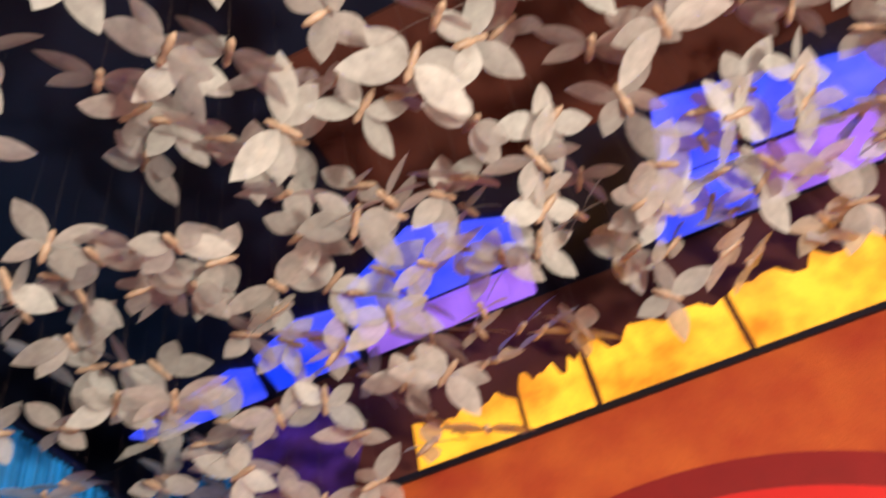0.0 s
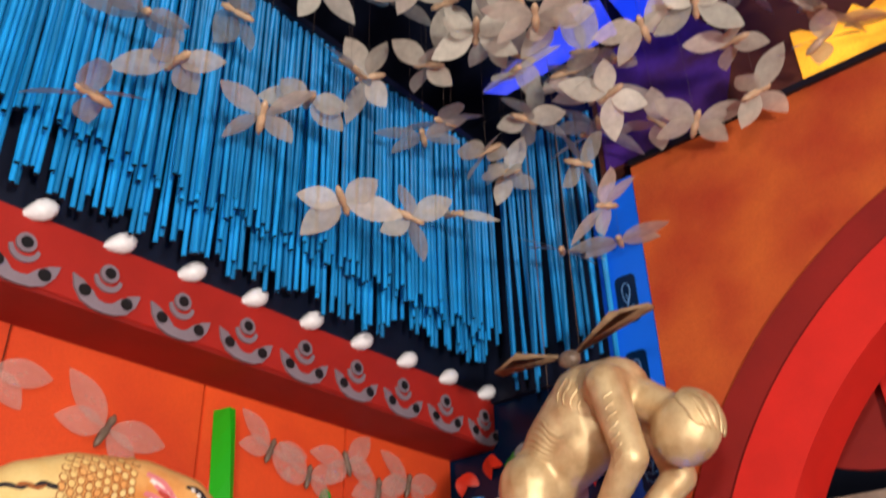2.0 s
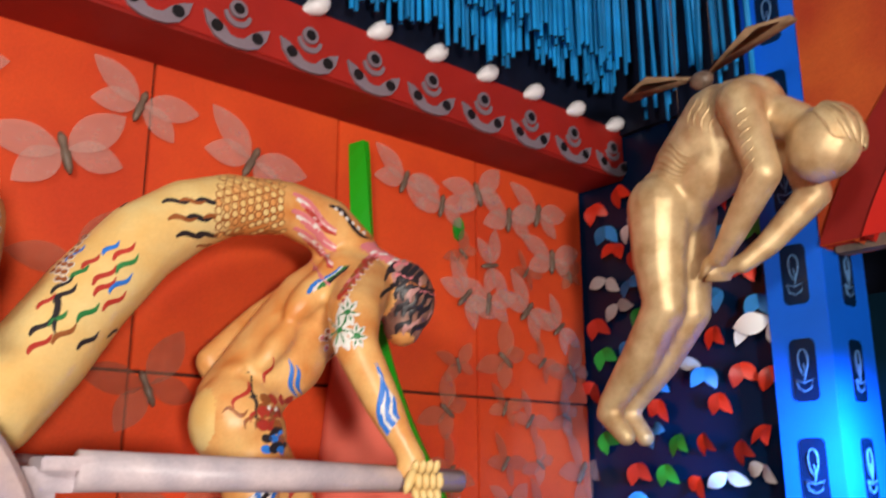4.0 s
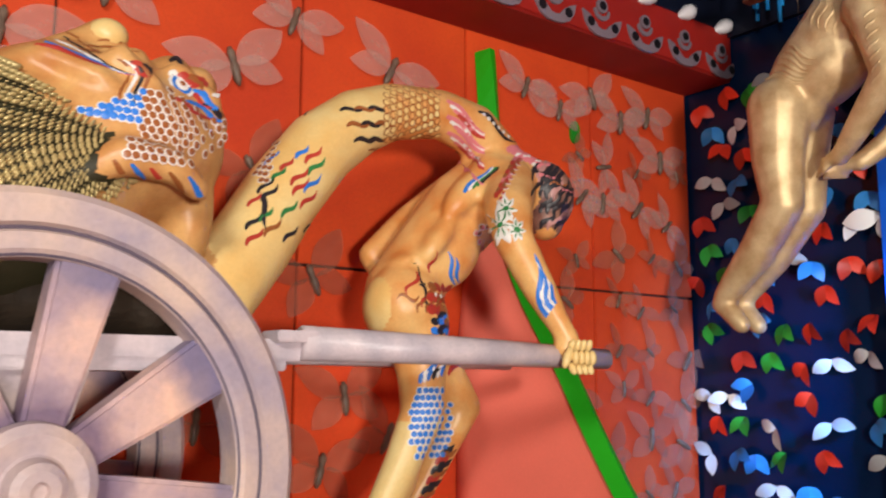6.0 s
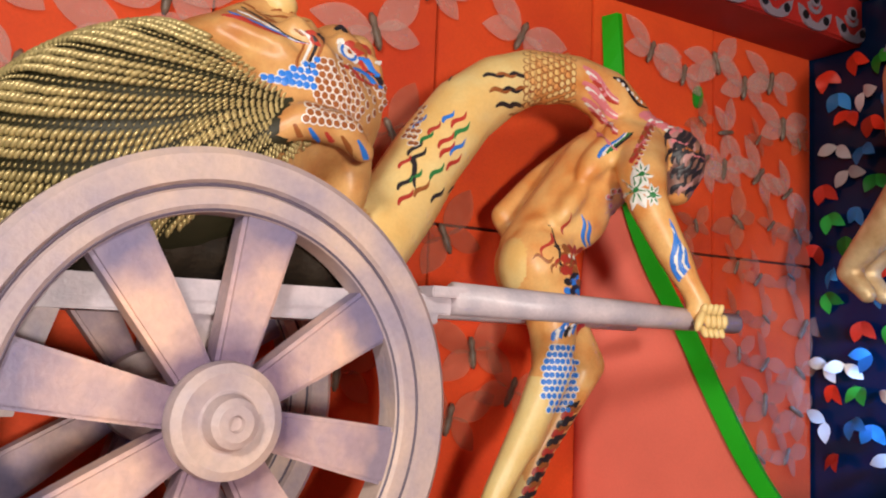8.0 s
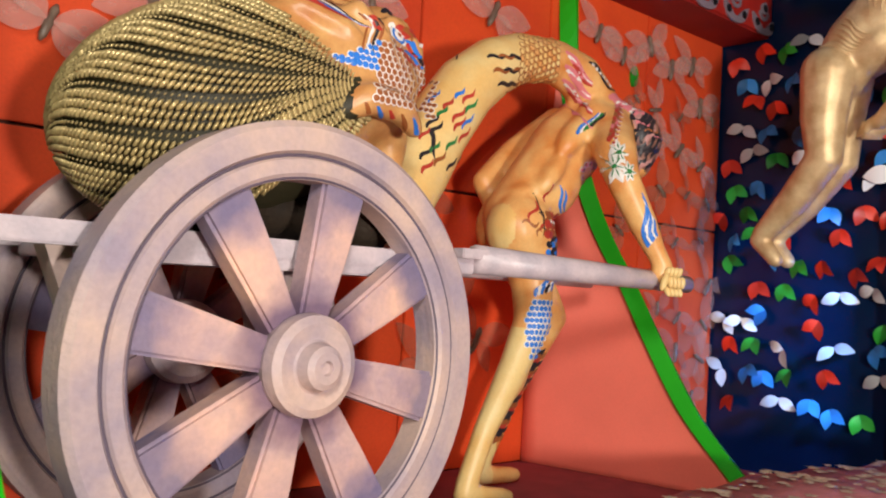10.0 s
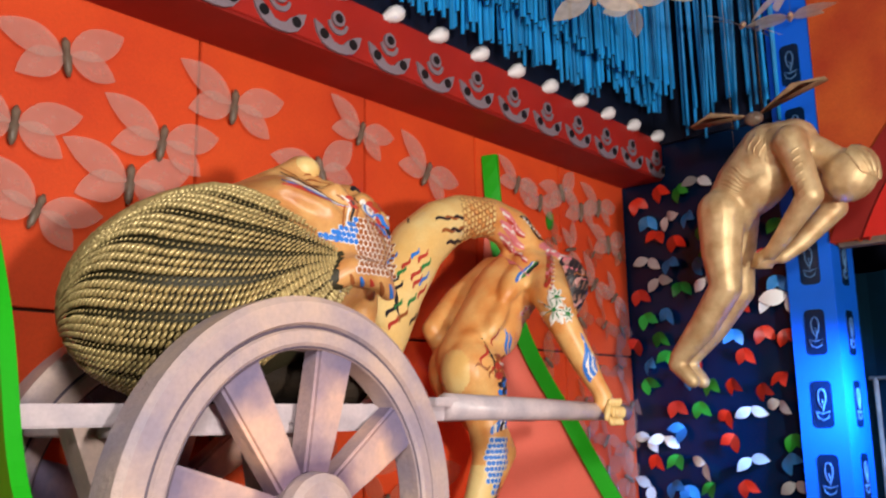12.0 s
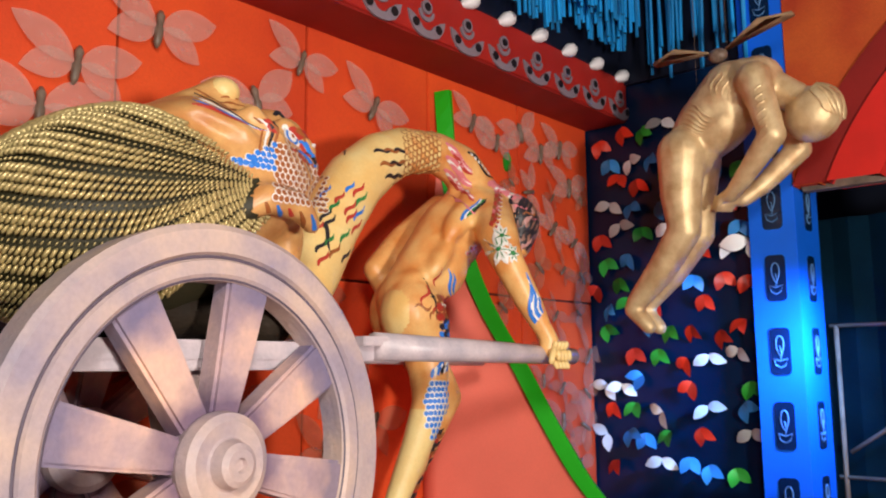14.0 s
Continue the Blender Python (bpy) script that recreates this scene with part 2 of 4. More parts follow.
class Soup:
    """Many small pieces gathered into one mesh."""

    def __init__(self):
        self.v, self.f, self.m = [], [], []

    def add(self, vs, fs, mi):
        o = len(self.v)
        self.v.extend(tuple(p) for p in vs)
        self.f.extend(tuple(o + i for i in f) for f in fs)
        self.m.extend([mi] * len(fs))

    def ball(self, matrix, u, v, mi):
        if (u, v) not in BALLS:
            BALLS[u, v] = ball_template(u, v)
        vs, fs = BALLS[u, v]
        m = np.array(matrix)
        self.add(vs @ m[:3, :3].T + m[:3, 3], fs, mi)

    def mesh(self, name):
        me = bpy.data.meshes.new(name)
        me.from_pydata(self.v, [], self.f)
        me.polygons.foreach_set("material_index", self.m)
        me.polygons.foreach_set("use_smooth", [True] * len(self.f))
        me.update()
        return me


def blob(soup, centre, radii, turn=(0, 0, 0), u=14, v=9, mi=0):
    soup.ball(pose(*centre, *turn) @ Matrix.Diagonal((*radii, 1)), u, v, mi)


def limb(soup, points, radii):
    """Overlapping balls along a line, for bodies that are melted together."""
    for (p, q), (r, s) in zip(zip(points, points[1:]), zip(radii, radii[1:])):
        p, q = Vector(p), Vector(q)
        n = max(2, int((q - p).length / (0.35 * min(r, s))))
        for i in range(n + 1):
            k = i / n
            blob(soup, p.lerp(q, k), [r + (s - r) * k] * 3, u=12, v=8)


def melted(soup, voxel=0.016, rounds=6):
    """The balls as one smooth skin: a new mesh."""
    me = soup.mesh("skin")
    ob = new("skin", me)
    r = ob.modifiers.new("r", "REMESH")
    r.mode, r.voxel_size = "VOXEL", voxel
    s = ob.modifiers.new("s", "SMOOTH")
    s.factor, s.iterations = 0.5, rounds
    dg = bpy.context.evaluated_depsgraph_get()
    out = bpy.data.meshes.new_from_object(ob.evaluated_get(dg))
    bpy.data.objects.remove(ob)
    return out


FLOOR = -0.30
DECK = -0.05
WALL_Y = 4.35
CEIL = 5.06

# ---- the large structure ----
tagged(part("floor", boxed((-9, -4, FLOOR - 0.2), (3.5, 6, FLOOR)), MAROON), "dark maroon cloth covered ground of the pavilion", "floor", kind="structure")
tagged(part("ceiling", boxed((-9, -4, CEIL), (3.5, 6, CEIL + 0.1)), NAVY), "dark navy cloth ceiling of the pavilion", "ceiling", kind="structure")
tagged(part("wall_south", boxed((-9, -4.1, FLOOR), (3.5, -4, CEIL)), BROWN), "brown cloth wall behind the visitors", "wall", kind="structure")
tagged(part("wall_west", boxed((-9.1, -4, FLOOR), (-9, 6, CEIL)), BROWN), "brown cloth side wall", "wall", kind="structure")
back = tagged(part("wall_north", boxed((-9, WALL_Y + 0.03, FLOOR), (0.09, WALL_Y + 0.2, CEIL)), BROWN), "cloth back wall with stretched orange panels", "wall", kind="structure")
edges = [-6.6, -5.55, -4.62, -3.70, -2.66, -1.72, -0.80, 0.085]
for a, b in zip(edges, edges[1:]):
    for z0, z1 in ((DECK, 1.36), (1.375, 2.72)):
        part("panel", boxed((a + 0.006, WALL_Y, z0), (b - 0.006, WALL_Y + 0.028, z1), 0.004), ORANGE, back)
tagged(part("deck", boxed((-4.84, 3.05, FLOOR), (-0.75, WALL_Y, DECK), 0.01), MAROON), "low maroon cloth covered platform under the cart", "platform", kind="structure")

# the dark sheet wall with the coloured butterflies
tagged(part("wall_east", boxed((0.1, 3.08, FLOOR), (0.25, WALL_Y + 0.2, 2.95)), NAVY_GLOSS), "dark glossy sheet wall behind small coloured butterflies", "wall", kind="structure")
tagged(part("wall_east_upper", boxed((0.06, 3.0, 2.95), (0.25, WALL_Y + 0.2, CEIL)), NAVY), "navy cloth wall above, behind the curtain", "wall", kind="structure")


def arch_wall():
    """The ochre wall with a round-headed opening, its two red bands and the red soffit."""
    cy, cz, r_out, r_in = 0.52, 1.12, 2.30, 1.98
    bm = bmesh.new()
    n = 56
    spring = 2.0 - cz

    def angles(r):
        a0 = math.asin(spring / r)
        return [a0 + (math.pi - 2 * a0) * k / n for k in range(n + 1)]

    def ring(r, x):
        return [bm.verts.new((x, cy + r * math.cos(a), cz + r * math.sin(a))) for a in angles(r)]
    x0, x1 = -0.05, 0.22
    def frame_ring(x):
        y_right, y_left, top = 2.80, -3.9, 4.08
        way = [(y_right, 2.0 + (top - 2.0) * k / 14) for k in range(14)]
        way += [(y_right + (y_left - y_right) * k / 28, top) for k in range(28)]
        way += [(y_left, top + (2.0 - top) * k / 14) for k in range(15)]
        return [bm.verts.new((x, y, z)) for y, z in way]
    loops = [frame_ring(x0), ring(r_out, x0), ring(r_out, x1), frame_ring(x1)]
    for a, b in zip(loops, loops[1:] + loops[:1]):
        for k in range(n):
            bm.faces.new((a[k], a[k + 1], b[k + 1], b[k]))
    bmesh.ops.recalc_face_normals(bm, faces=bm.faces)
    wall = part("wall_arch", bm, OCHRE)
    tagged(wall, "ochre painted wall round a large arched opening", "wall", kind="structure")

    def band(name, ra, rb, xa, xb, material, label):
        b2 = bmesh.new()
        loops = []
        for r, x in ((ra, xa), (rb, xa), (rb, xb), (ra, xb)):
            loops.append([b2.verts.new((x, cy + r * math.cos(a), cz + r * math.sin(a))) for a in angles(r)])
        for p, q in zip(loops, loops[1:] + loops[:1]):
            for k in range(n):
                b2.faces.new((p[k], p[k + 1], q[k + 1], q[k]))
        bmesh.ops.recalc_face_normals(b2, faces=b2.faces)
        part(name, b2, material, wall, label)
    band("outer_band", 2.44, 2.24, -0.07, 0.0, DARK_RED, "dark red painted outer band")
    band("inner_band", 2.25, 1.98, -0.09, 0.24, BRIGHT_RED, "bright red painted arch rim")
    return wall


arch = arch_wall()
tagged(part("picture_rail", boxed((-0.075, -3.9, 4.06), (0.05, 2.80, 4.10)), BLACK), "thin black rail along the wall", "trim", kind="structure")
tagged(part("wall_frieze", boxed((-0.03, -3.9, 4.10), (0.22, 3.0, CEIL)), BROWN), "dark brown upper wall with glowing patches of yellow light", "wall", kind="structure")
tagged(part("wall_east_far", boxed((2.4, -4, FLOOR), (2.5, 4, CEIL)), NAVY), "dark navy wall seen through the arched opening", "wall", kind="structure")

# ---- blue column ----
column = thing("column", "bright blue square column with dark lamp emblem plaques", "column", at=(0, 0, 0))
part("shaft", boxed((-0.04, 2.805, FLOOR), (0.40, 3.10, 4.02), 0.004), BLUE, column)


# ---- cart ----
def wheel(name, centre, parent, label):
    m = Matrix.Translation(centre) @ Matrix.Rotation(radians(4), 4, "Z")
    bm = bmesh.new()
    prof = [(-0.045, 0.545), (-0.062, 0.565), (-0.062, 0.605), (-0.050, 0.612), (-0.050, 0.622), (-0.066, 0.63), (-0.068, 0.698), (-0.05, 0.718), (0.05, 0.718), (0.06, 0.66), (0.06, 0.56), (0.045, 0.545), (-0.045, 0.545)]
    lathe(bm, prof, 120)
    bmesh.ops.transform(bm, matrix=m, verts=bm.verts)
    w = part(name, bm, WOOD, parent, label)
    for r in (0.617, 0.552):
        bm = bmesh.new()
        lathe(bm, [(-0.0515, r - 0.005), (-0.0545, r), (-0.0515, r + 0.005)], 72)
        bmesh.ops.transform(bm, matrix=m, verts=bm.verts)
        part("groove", bm, GROOVE, w)
    bm = bmesh.new()
    lathe(bm, [(0.10, 0.0), (0.10, 0.12), (-0.06, 0.155), (-0.10, 0.15), (-0.112, 0.125), (-0.105, 0.080), (-0.11, 0.074), (-0.150, 0.064), (-0.160, 0.046), (-0.160, 0.022), (-0.145, 0.018), (-0.145, 0.0)], 88)
    bmesh.ops.transform(bm, matrix=m, verts=bm.verts)
    part("hub", bm, WOOD, w, smooth=False)
    for k in range(8):
        bm = bmesh.new()
        a = radians(-32 + 45 * k)
        vs = []
        for r, h, d in ((0.10, 0.050, 0.045), (0.34, 0.070, 0.045), (0.56, 0.086, 0.040)):
            vs.append([bm.verts.new((s * h, t * d, r)) for s, t in ((-1, -1), (1, -1), (1, 1), (-1, 1))])
        for p, q in zip(vs, vs[1:]):
            for i in range(4):
                bm.faces.new((p[i], p[(i + 1) % 4], q[(i + 1) % 4], q[i]))
        bm.faces.new(vs[0][::-1]), bm.faces.new(vs[-1])
        bmesh.ops.bevel(bm, geom=bm.edges[:], offset=0.012, segments=2, affect="EDGES")
        bmesh.ops.transform(bm, matrix=m @ Matrix.Rotation(a, 4, "Y"), verts=bm.verts)
        part("spoke", bm, SPOKE, w)
    return w


cart = thing("cart", "lilac grey painted wooden cart with two spoked wheels", "cart", at=(0, 0, 0))
wheel("wheel", (-3.935, 3.285, 0.625), cart, "large near spoked wooden wheel")
wheel("wheel", (-3.935, 4.12, 0.625), cart, "far spoked wooden wheel in shade")


def shaft(y):
    bm = bmesh.new()
    box(bm, (-4.86, y + 0.05, 0.93), (-3.08, y + 0.11, 0.995), bevel=0.006)
    part("side_beam", bm, SHAFT, cart)
    bm = bmesh.new()
    sweep(bm, [(-3.16, y + 0.05, 0.985), (-2.5, y + 0.01, 0.970), (-1.90, y - 0.03, 0.952)], [0.054, 0.048, 0.038], 12)
    part("pull_shaft", bm, SHAFT, cart)
    part("bracket", boxed((-3.26, y + 0.0, 0.985), (-3.12, y + 0.12, 1.02), 0.005), SHAFT, cart)


shaft(3.30)
shaft(3.86)
part("bed", boxed((-4.55, 3.36, 0.90), (-3.2, 3.94, 0.955), 0.006), SHAFT, cart)
bm = bmesh.new()
prism(bm, [(-4.62, 0.93), (-4.30, 0.93), (-4.40, 0.62), (-4.50, 0.62)], 3.45, 3.55)
part("support_board", bm, WOOD, cart)
bm = bmesh.new()
prism(bm, [(-4.05, 0.93), (-3.75, 0.93), (-3.85, 0.60), (-3.98, 0.60)], 3.40, 3.48)
part("support_board", bm, WOOD, cart)
bm = bmesh.new()
sweep(bm, [(-3.922, 3.3, 0.628), (-3.922, 4.1, 0.628)], 0.05, 12)
part("axle", bm, WOOD, cart)


# ---- the pulling statue: body, long neck and the great head on the cart ----
from mathutils.bvhtree import BVHTree


def finish_statue(name, me, extra, materials, label, zone=None):
    """One mesh out of a smooth skin and the raised paint and beads laid on it."""
    whole = Soup()
    whole.v = [tuple(v.co) for v in me.vertices]
    whole.f = [tuple(p.vertices) for p in me.polygons]
    whole.m = [zone(p.center) if zone else 0 for p in me.polygons]
    bpy.data.meshes.remove(me)
    n = len(whole.v)
    whole.v += extra.v
    whole.f += [tuple(n + i for i in f) for f in extra.f]
    whole.m += extra.m
    data = whole.mesh(name)
    for m in materials:
        data.materials.append(m)
    return tagged(new(name, data), label, "statue")


def on_skin(tree, q, from_front=True):
    """The skin's point before q, as met along y, or the nearest one."""
    if from_front:
        eye = Vector((-5.6, 1.0, 1.0))
        if q.y > 3.5:
            eye = Vector((-4.63, 0.95, 0.88))
            hit, nor, _, _ = tree.ray_cast(eye, (q - eye).normalized())
        else:
            hit, nor, _, _ = tree.ray_cast(eye, (Vector((q.x, 3.2 if q.y < 3.05 else 3.32, q.z)) - eye).normalized())
    else:
        hit, nor, _, _ = tree.find_nearest(q)
    return hit, nor


def stroke(bm, tree, start, way, length, width, mi, wave=0.25, lift=0.004, n=12, from_front=True):
    """A tapered painted stroke that follows the skin."""
    p, d = Vector(start), Vector(way).normalized()
    rows = []
    for i in range(n + 1):
        k = i / n
        q = p + d * (length * k)
        hit, nor = on_skin(tree, q, from_front)
        if hit is None or (i and (hit - last).length > 0.09):
            n = i - 1
            break
        last = hit
        side = nor.cross(d).normalized()
        off = side * (wave * length * math.sin(k * 2 * math.pi) * 0.35)
        w = width * max(0.06, math.sin(math.pi * min(1.0, k * 0.8 + 0.15)))
        rows.append([hit + off + side * w * u + nor * h for u, h in ((-0.5, lift * 0.3), (0, lift), (0.5, lift * 0.3))])
    if n < 2:
        return
    bm.add([p for r in rows for p in r], [(3 * i + j, 3 * i + j + 1, 3 * i + j + 4, 3 * i + j + 3) for i in range(n) for j in range(2)], mi)


def dab(bm, tree, centre, radius, mi, lift=0.004, n=8, stretch=1.0, inner=None):
    """A small raised painted disc on the skin, with a darker middle if wanted."""
    hit, nor = on_skin(tree, Vector(centre))
    if hit is None:
        return
    u = nor.cross(Vector((0.2, 0.1, 1))).normalized()
    v = nor.cross(u)
    for r, m, h in ((radius, mi, lift), (radius * 0.74, inner, lift * 1.7)):
        if m is None:
            continue
        rim = [hit + u * (r * math.cos(2 * math.pi * k / n)) + v * (r * stretch * math.sin(2 * math.pi * k / n)) + nor * h * 0.5 for k in range(n)]
        bm.add([hit + nor * h] + rim, [(0, 1 + k, 1 + (k + 1) % n) for k in range(n)], m)


HEAD = Vector((-4.02, 3.64, 1.40))
HEAD_R = (0.56, 0.40, 0.37)


def hairline(z):
    """Where the hair ends along x, by height."""
    if z > 1.56:
        return -3.88 - 1.30 * (z - 1.56)
    if z > 1.48:
        return -3.88 + 3.2 * (1.56 - z)
    return -3.62 - 1.3 * (1.48 - z)


def puller():
    rnd = random.Random(5)
    bm = Soup()
    # pelvis, waist, chest
    limb(bm, [(-2.46, 3.83, 1.22), (-2.35, 3.81, 1.38), (-2.17, 3.79, 1.58), (-2.06, 3.77, 1.72)], [0.155, 0.155, 0.178, 0.135])
    blob(bm, (-2.50, 3.76, 1.155), (0.165, 0.155, 0.165))
    blob(bm, (-2.41, 3.93, 1.17), (0.155, 0.150, 0.175))
    blob(bm, (-2.29, 3.73, 1.38), (0.12, 0.09, 0.17), (0, 35, 0))
    # spine muscles, shoulder blade, waist fold
    blob(bm, (-2.27, 3.66, 1.62), (0.16, 0.07, 0.06), (0, -48, 0))
    blob(bm, (-2.14, 3.66, 1.70), (0.11, 0.09, 0.10), (0, -35, 0))
    blob(bm, (-2.40, 3.68, 1.42), (0.13, 0.06, 0.045), (0, -52, 0))
    blob(bm, (-2.52, 3.80, 1.33), (0.07, 0.12, 0.035), (0, -30, 0))
    # near leg, far leg
    limb(bm, [(-2.45, 3.75, 1.10), (-2.45, 3.71, 0.90), (-2.46, 3.69, 0.75), (-2.56, 3.69, 0.55), (-2.72, 3.69, 0.28), (-2.81, 3.69, 0.06)], [0.135, 0.098, 0.086, 0.070, 0.052, 0.050])
    blob(bm, (-2.55, 3.71, 0.50), (0.070, 0.065, 0.13), (0, 28, 0))
    limb(bm, [(-2.82, 3.69, 0.02), (-2.60, 3.66, -0.005)], [0.050, 0.038])
    limb(bm, [(-2.36, 3.93, 1.10), (-2.10, 3.90, 0.76), (-2.30, 3.96, 0.40), (-2.46, 3.98, 0.05)], [0.13, 0.080, 0.062, 0.050])
    limb(bm, [(-2.46, 3.98, 0.01), (-2.24, 3.96, -0.005)], [0.050, 0.038])
    # near arm with its deltoid and wrist, far arm drawn back to the hip
    limb(bm, [(-2.08, 3.62, 1.66), (-2.22, 3.46, 1.52), (-2.27, 3.38, 1.40), (-2.20, 3.31, 1.20), (-2.15, 3.27, 1.08), (-2.12, 3.25, 1.02)], [0.12, 0.098, 0.078, 0.064, 0.046, 0.045])
    blob(bm, (-2.12, 3.26, 0.985), (0.060, 0.045, 0.050))
    limb(bm, [(-2.06, 3.96, 1.72), (-2.28, 4.03, 1.55), (-2.47, 4.04, 1.39), (-2.36, 4.00, 1.20)], [0.095, 0.080, 0.060, 0.055])
    # bowed head
    blob(bm, (-1.89, 3.60, 1.645), (0.120, 0.125, 0.150), (0, -18, 0), 20, 14)
    blob(bm, (-1.91, 3.58, 1.53), (0.075, 0.085, 0.085))
    limb(bm, [(-2.06, 3.72, 1.76), (-1.96, 3.65, 1.72)], [0.12, 0.10])
    # long neck
    neck = [(-2.05, 3.74, 1.82), (-2.17, 3.74, 1.915), (-2.34, 3.75, 1.955), (-2.58, 3.75, 1.918), (-2.74, 3.75, 1.843), (-2.89, 3.75, 1.722), (-3.05, 3.74, 1.515), (-3.17, 3.72, 1.33), (-3.30, 3.68, 1.16)]
    limb(bm, neck, [0.115, 0.112, 0.102, 0.114, 0.130, 0.140, 0.145, 0.150, 0.145])
    # head: skull, brow, cheek, nose, lips, chin, ear
    blob(bm, HEAD, [r * 0.97 for r in HEAD_R], (0, -16, 0), 32, 20)
    blob(bm, (-3.700, 3.62, 1.56), (0.36, 0.345, 0.265), (0, -6, 0), 24, 16)
    blob(bm, (-3.840, 3.42, 1.73), (0.13, 0.07, 0.035), (0, -14, 0))
    blob(bm, (-3.760, 3.38, 1.68), (0.07, 0.05, 0.03), (0, -10, 0))
    blob(bm, (-3.660, 3.50, 1.80), (0.05, 0.06, 0.05))
    blob(bm, (-3.920, 3.64, 1.73), (0.24, 0.26, 0.09), (0, -22, 0), 20, 12)
    limb(bm, [(-3.920, 3.60, 1.77), (-3.780, 3.58, 1.85), (-3.730, 3.57, 1.875)], [0.06, 0.06, 0.07])
    blob(bm, (-3.740, 3.54, 1.82), (0.06, 0.05, 0.05))
    blob(bm, (-3.570, 3.60, 1.80), (0.05, 0.13, 0.05))
    blob(bm, (-3.490, 3.60, 1.78), (0.045, 0.12, 0.05))
    blob(bm, (-3.450, 3.62, 1.72), (0.085, 0.15, 0.11))
    blob(bm, (-3.680, 3.40, 1.66), (0.14, 0.08, 0.09), (0, 10, 0))
    limb(bm, [(-3.840, 3.30, 1.40), (-3.740, 3.26, 1.46), (-3.600, 3.27, 1.45), (-3.520, 3.30, 1.40)], [0.04, 0.055, 0.05, 0.035])
    blob(bm, (-3.54, 3.58, 1.80), (0.07, 0.15, 0.065))
    blob(bm, (-3.45, 3.60, 1.77), (0.075, 0.15, 0.09))
    blob(bm, (-3.43, 3.60, 1.64), (0.08, 0.20, 0.12))
    blob(bm, (-3.47, 3.60, 1.40), (0.10, 0.17, 0.24))
    limb(bm, [(-3.93, 3.40, 1.74), (-3.80, 3.33, 1.68), (-3.72, 3.31, 1.62)], [0.035, 0.035, 0.022])
    limb(bm, [(-3.74, 3.36, 1.76), (-3.66, 3.32, 1.68), (-3.66, 3.30, 1.62)], [0.04, 0.034, 0.022])
    limb(bm, [(-3.56, 3.40, 1.76), (-3.46, 3.40, 1.70), (-3.42, 3.42, 1.60)], [0.04, 0.036, 0.03])
    me = melted(bm, 0.017, 4)
    tree = BVHTree.FromPolygons([v.co for v in me.vertices], [p.vertices for p in me.polygons])
    ex = Soup()
    # slots: 0 skin 1 hair 2 bead 3 blue 4 red 5 pink 6 white 7 dark 8 green 9 brown
    turn = pose(0, 0, 0, 0, -16, 0).to_3x3()
    rows = 96
    tip = turn.transposed() @ (Vector((-3.72, 3.33, 1.50)) - HEAD)
    tip = Vector((tip.x / HEAD_R[0], tip.y / HEAD_R[1], tip.z / HEAD_R[2])).normalized()
    comb = Vector((1, 0, 0)).rotation_difference(tip).to_matrix()
    for i in range(rows):
        a = 2 * math.pi * (i + 0.5) / rows
        for k in range(84):
            u = -math.cos(math.pi * (0.03 + 0.955 * k / 83))
            wob = 0.17 * math.sin(3.4 * u + 2.0 * a) + 0.025 * math.sin(7 * u + 5 * a)
            r = math.sqrt(max(0.0, 1 - u * u))
            d = comb @ Vector((u, math.cos(a + wob) * r, math.sin(a + wob) * r))
            p = Vector((d.x * HEAD_R[0], d.y * HEAD_R[1], d.z * HEAD_R[2]))
            nor = Vector((p.x / HEAD_R[0] ** 2, p.y / HEAD_R[1] ** 2, p.z / HEAD_R[2] ** 2)).normalized()
            w = HEAD + turn @ p
            if w.x > hairline(w.z) + 0.03 or w.y > 3.85 or w.z < 0.98:
                continue
            pole = comb @ Vector((1, 0, 0))
            ax = turn @ (pole - nor * nor.dot(pole)).normalized()
            nr = turn @ nor
            sd = nr.cross(ax)
            ax = (ax * 0.80 + sd * 0.60).normalized()
            sd = nr.cross(ax)
            size = 0.0140 * (0.30 + 0.72 * r) * (0.38 if i % 4 == 0 else 1.0) * rnd.uniform(0.85, 1.15)
            mtx = Matrix((ax * size * 1.40, sd * size * 0.50, nr * size * 0.8)).transposed().to_4x4()
            mtx.translation = w + nr * 0.004
            ex.ball(mtx, 6, 4, 2)
    # fingers of the near fist, curled over the shaft
    for k in range(4):
        for dz, dy, tilt in ((0.034, -0.030, 30), (-0.008, -0.050, 0), (-0.046, -0.034, -30)):
            blob(ex, (-2.140 + 0.029 * k, 3.245 + dy, 0.962 + dz), (0.0150, 0.0150, 0.027), (tilt, 0, 0), 10, 7, 10)
    blob(ex, (-2.165, 3.21, 0.955), (0.017, 0.017, 0.045), (0, 25, 0), 10, 7, 10)
    Y = 3.6
    # wavy flame marks on the neck, in rows that lean with it
    for i in range(9):
        u, v = i % 3, i // 3
        stroke(ex, tree, (-2.90 + 0.058 * u + 0.03 * v, Y, 1.825 - 0.052 * v + 0.012 * u), (0.8, 0, 0.25), 0.10 + 0.012 * rnd.random(), 0.020, (7, 9, 7, 9, 7, 9, 7, 7, 9)[i], 0.24)
    for i in range(20):
        u, v = i % 4, i // 4
        stroke(ex, tree, (-3.26 + 0.068 * u + 0.012 * v + rnd.uniform(-0.026, 0.026), Y, 1.31 + 0.020 * u + 0.062 * v + rnd.uniform(-0.026, 0.026)), (0.65, 0, 0.75), rnd.uniform(0.07, 0.10), 0.018, rnd.choice((7, 7, 4, 4, 9, 7, 8 if v % 2 else 3)), 0.26)
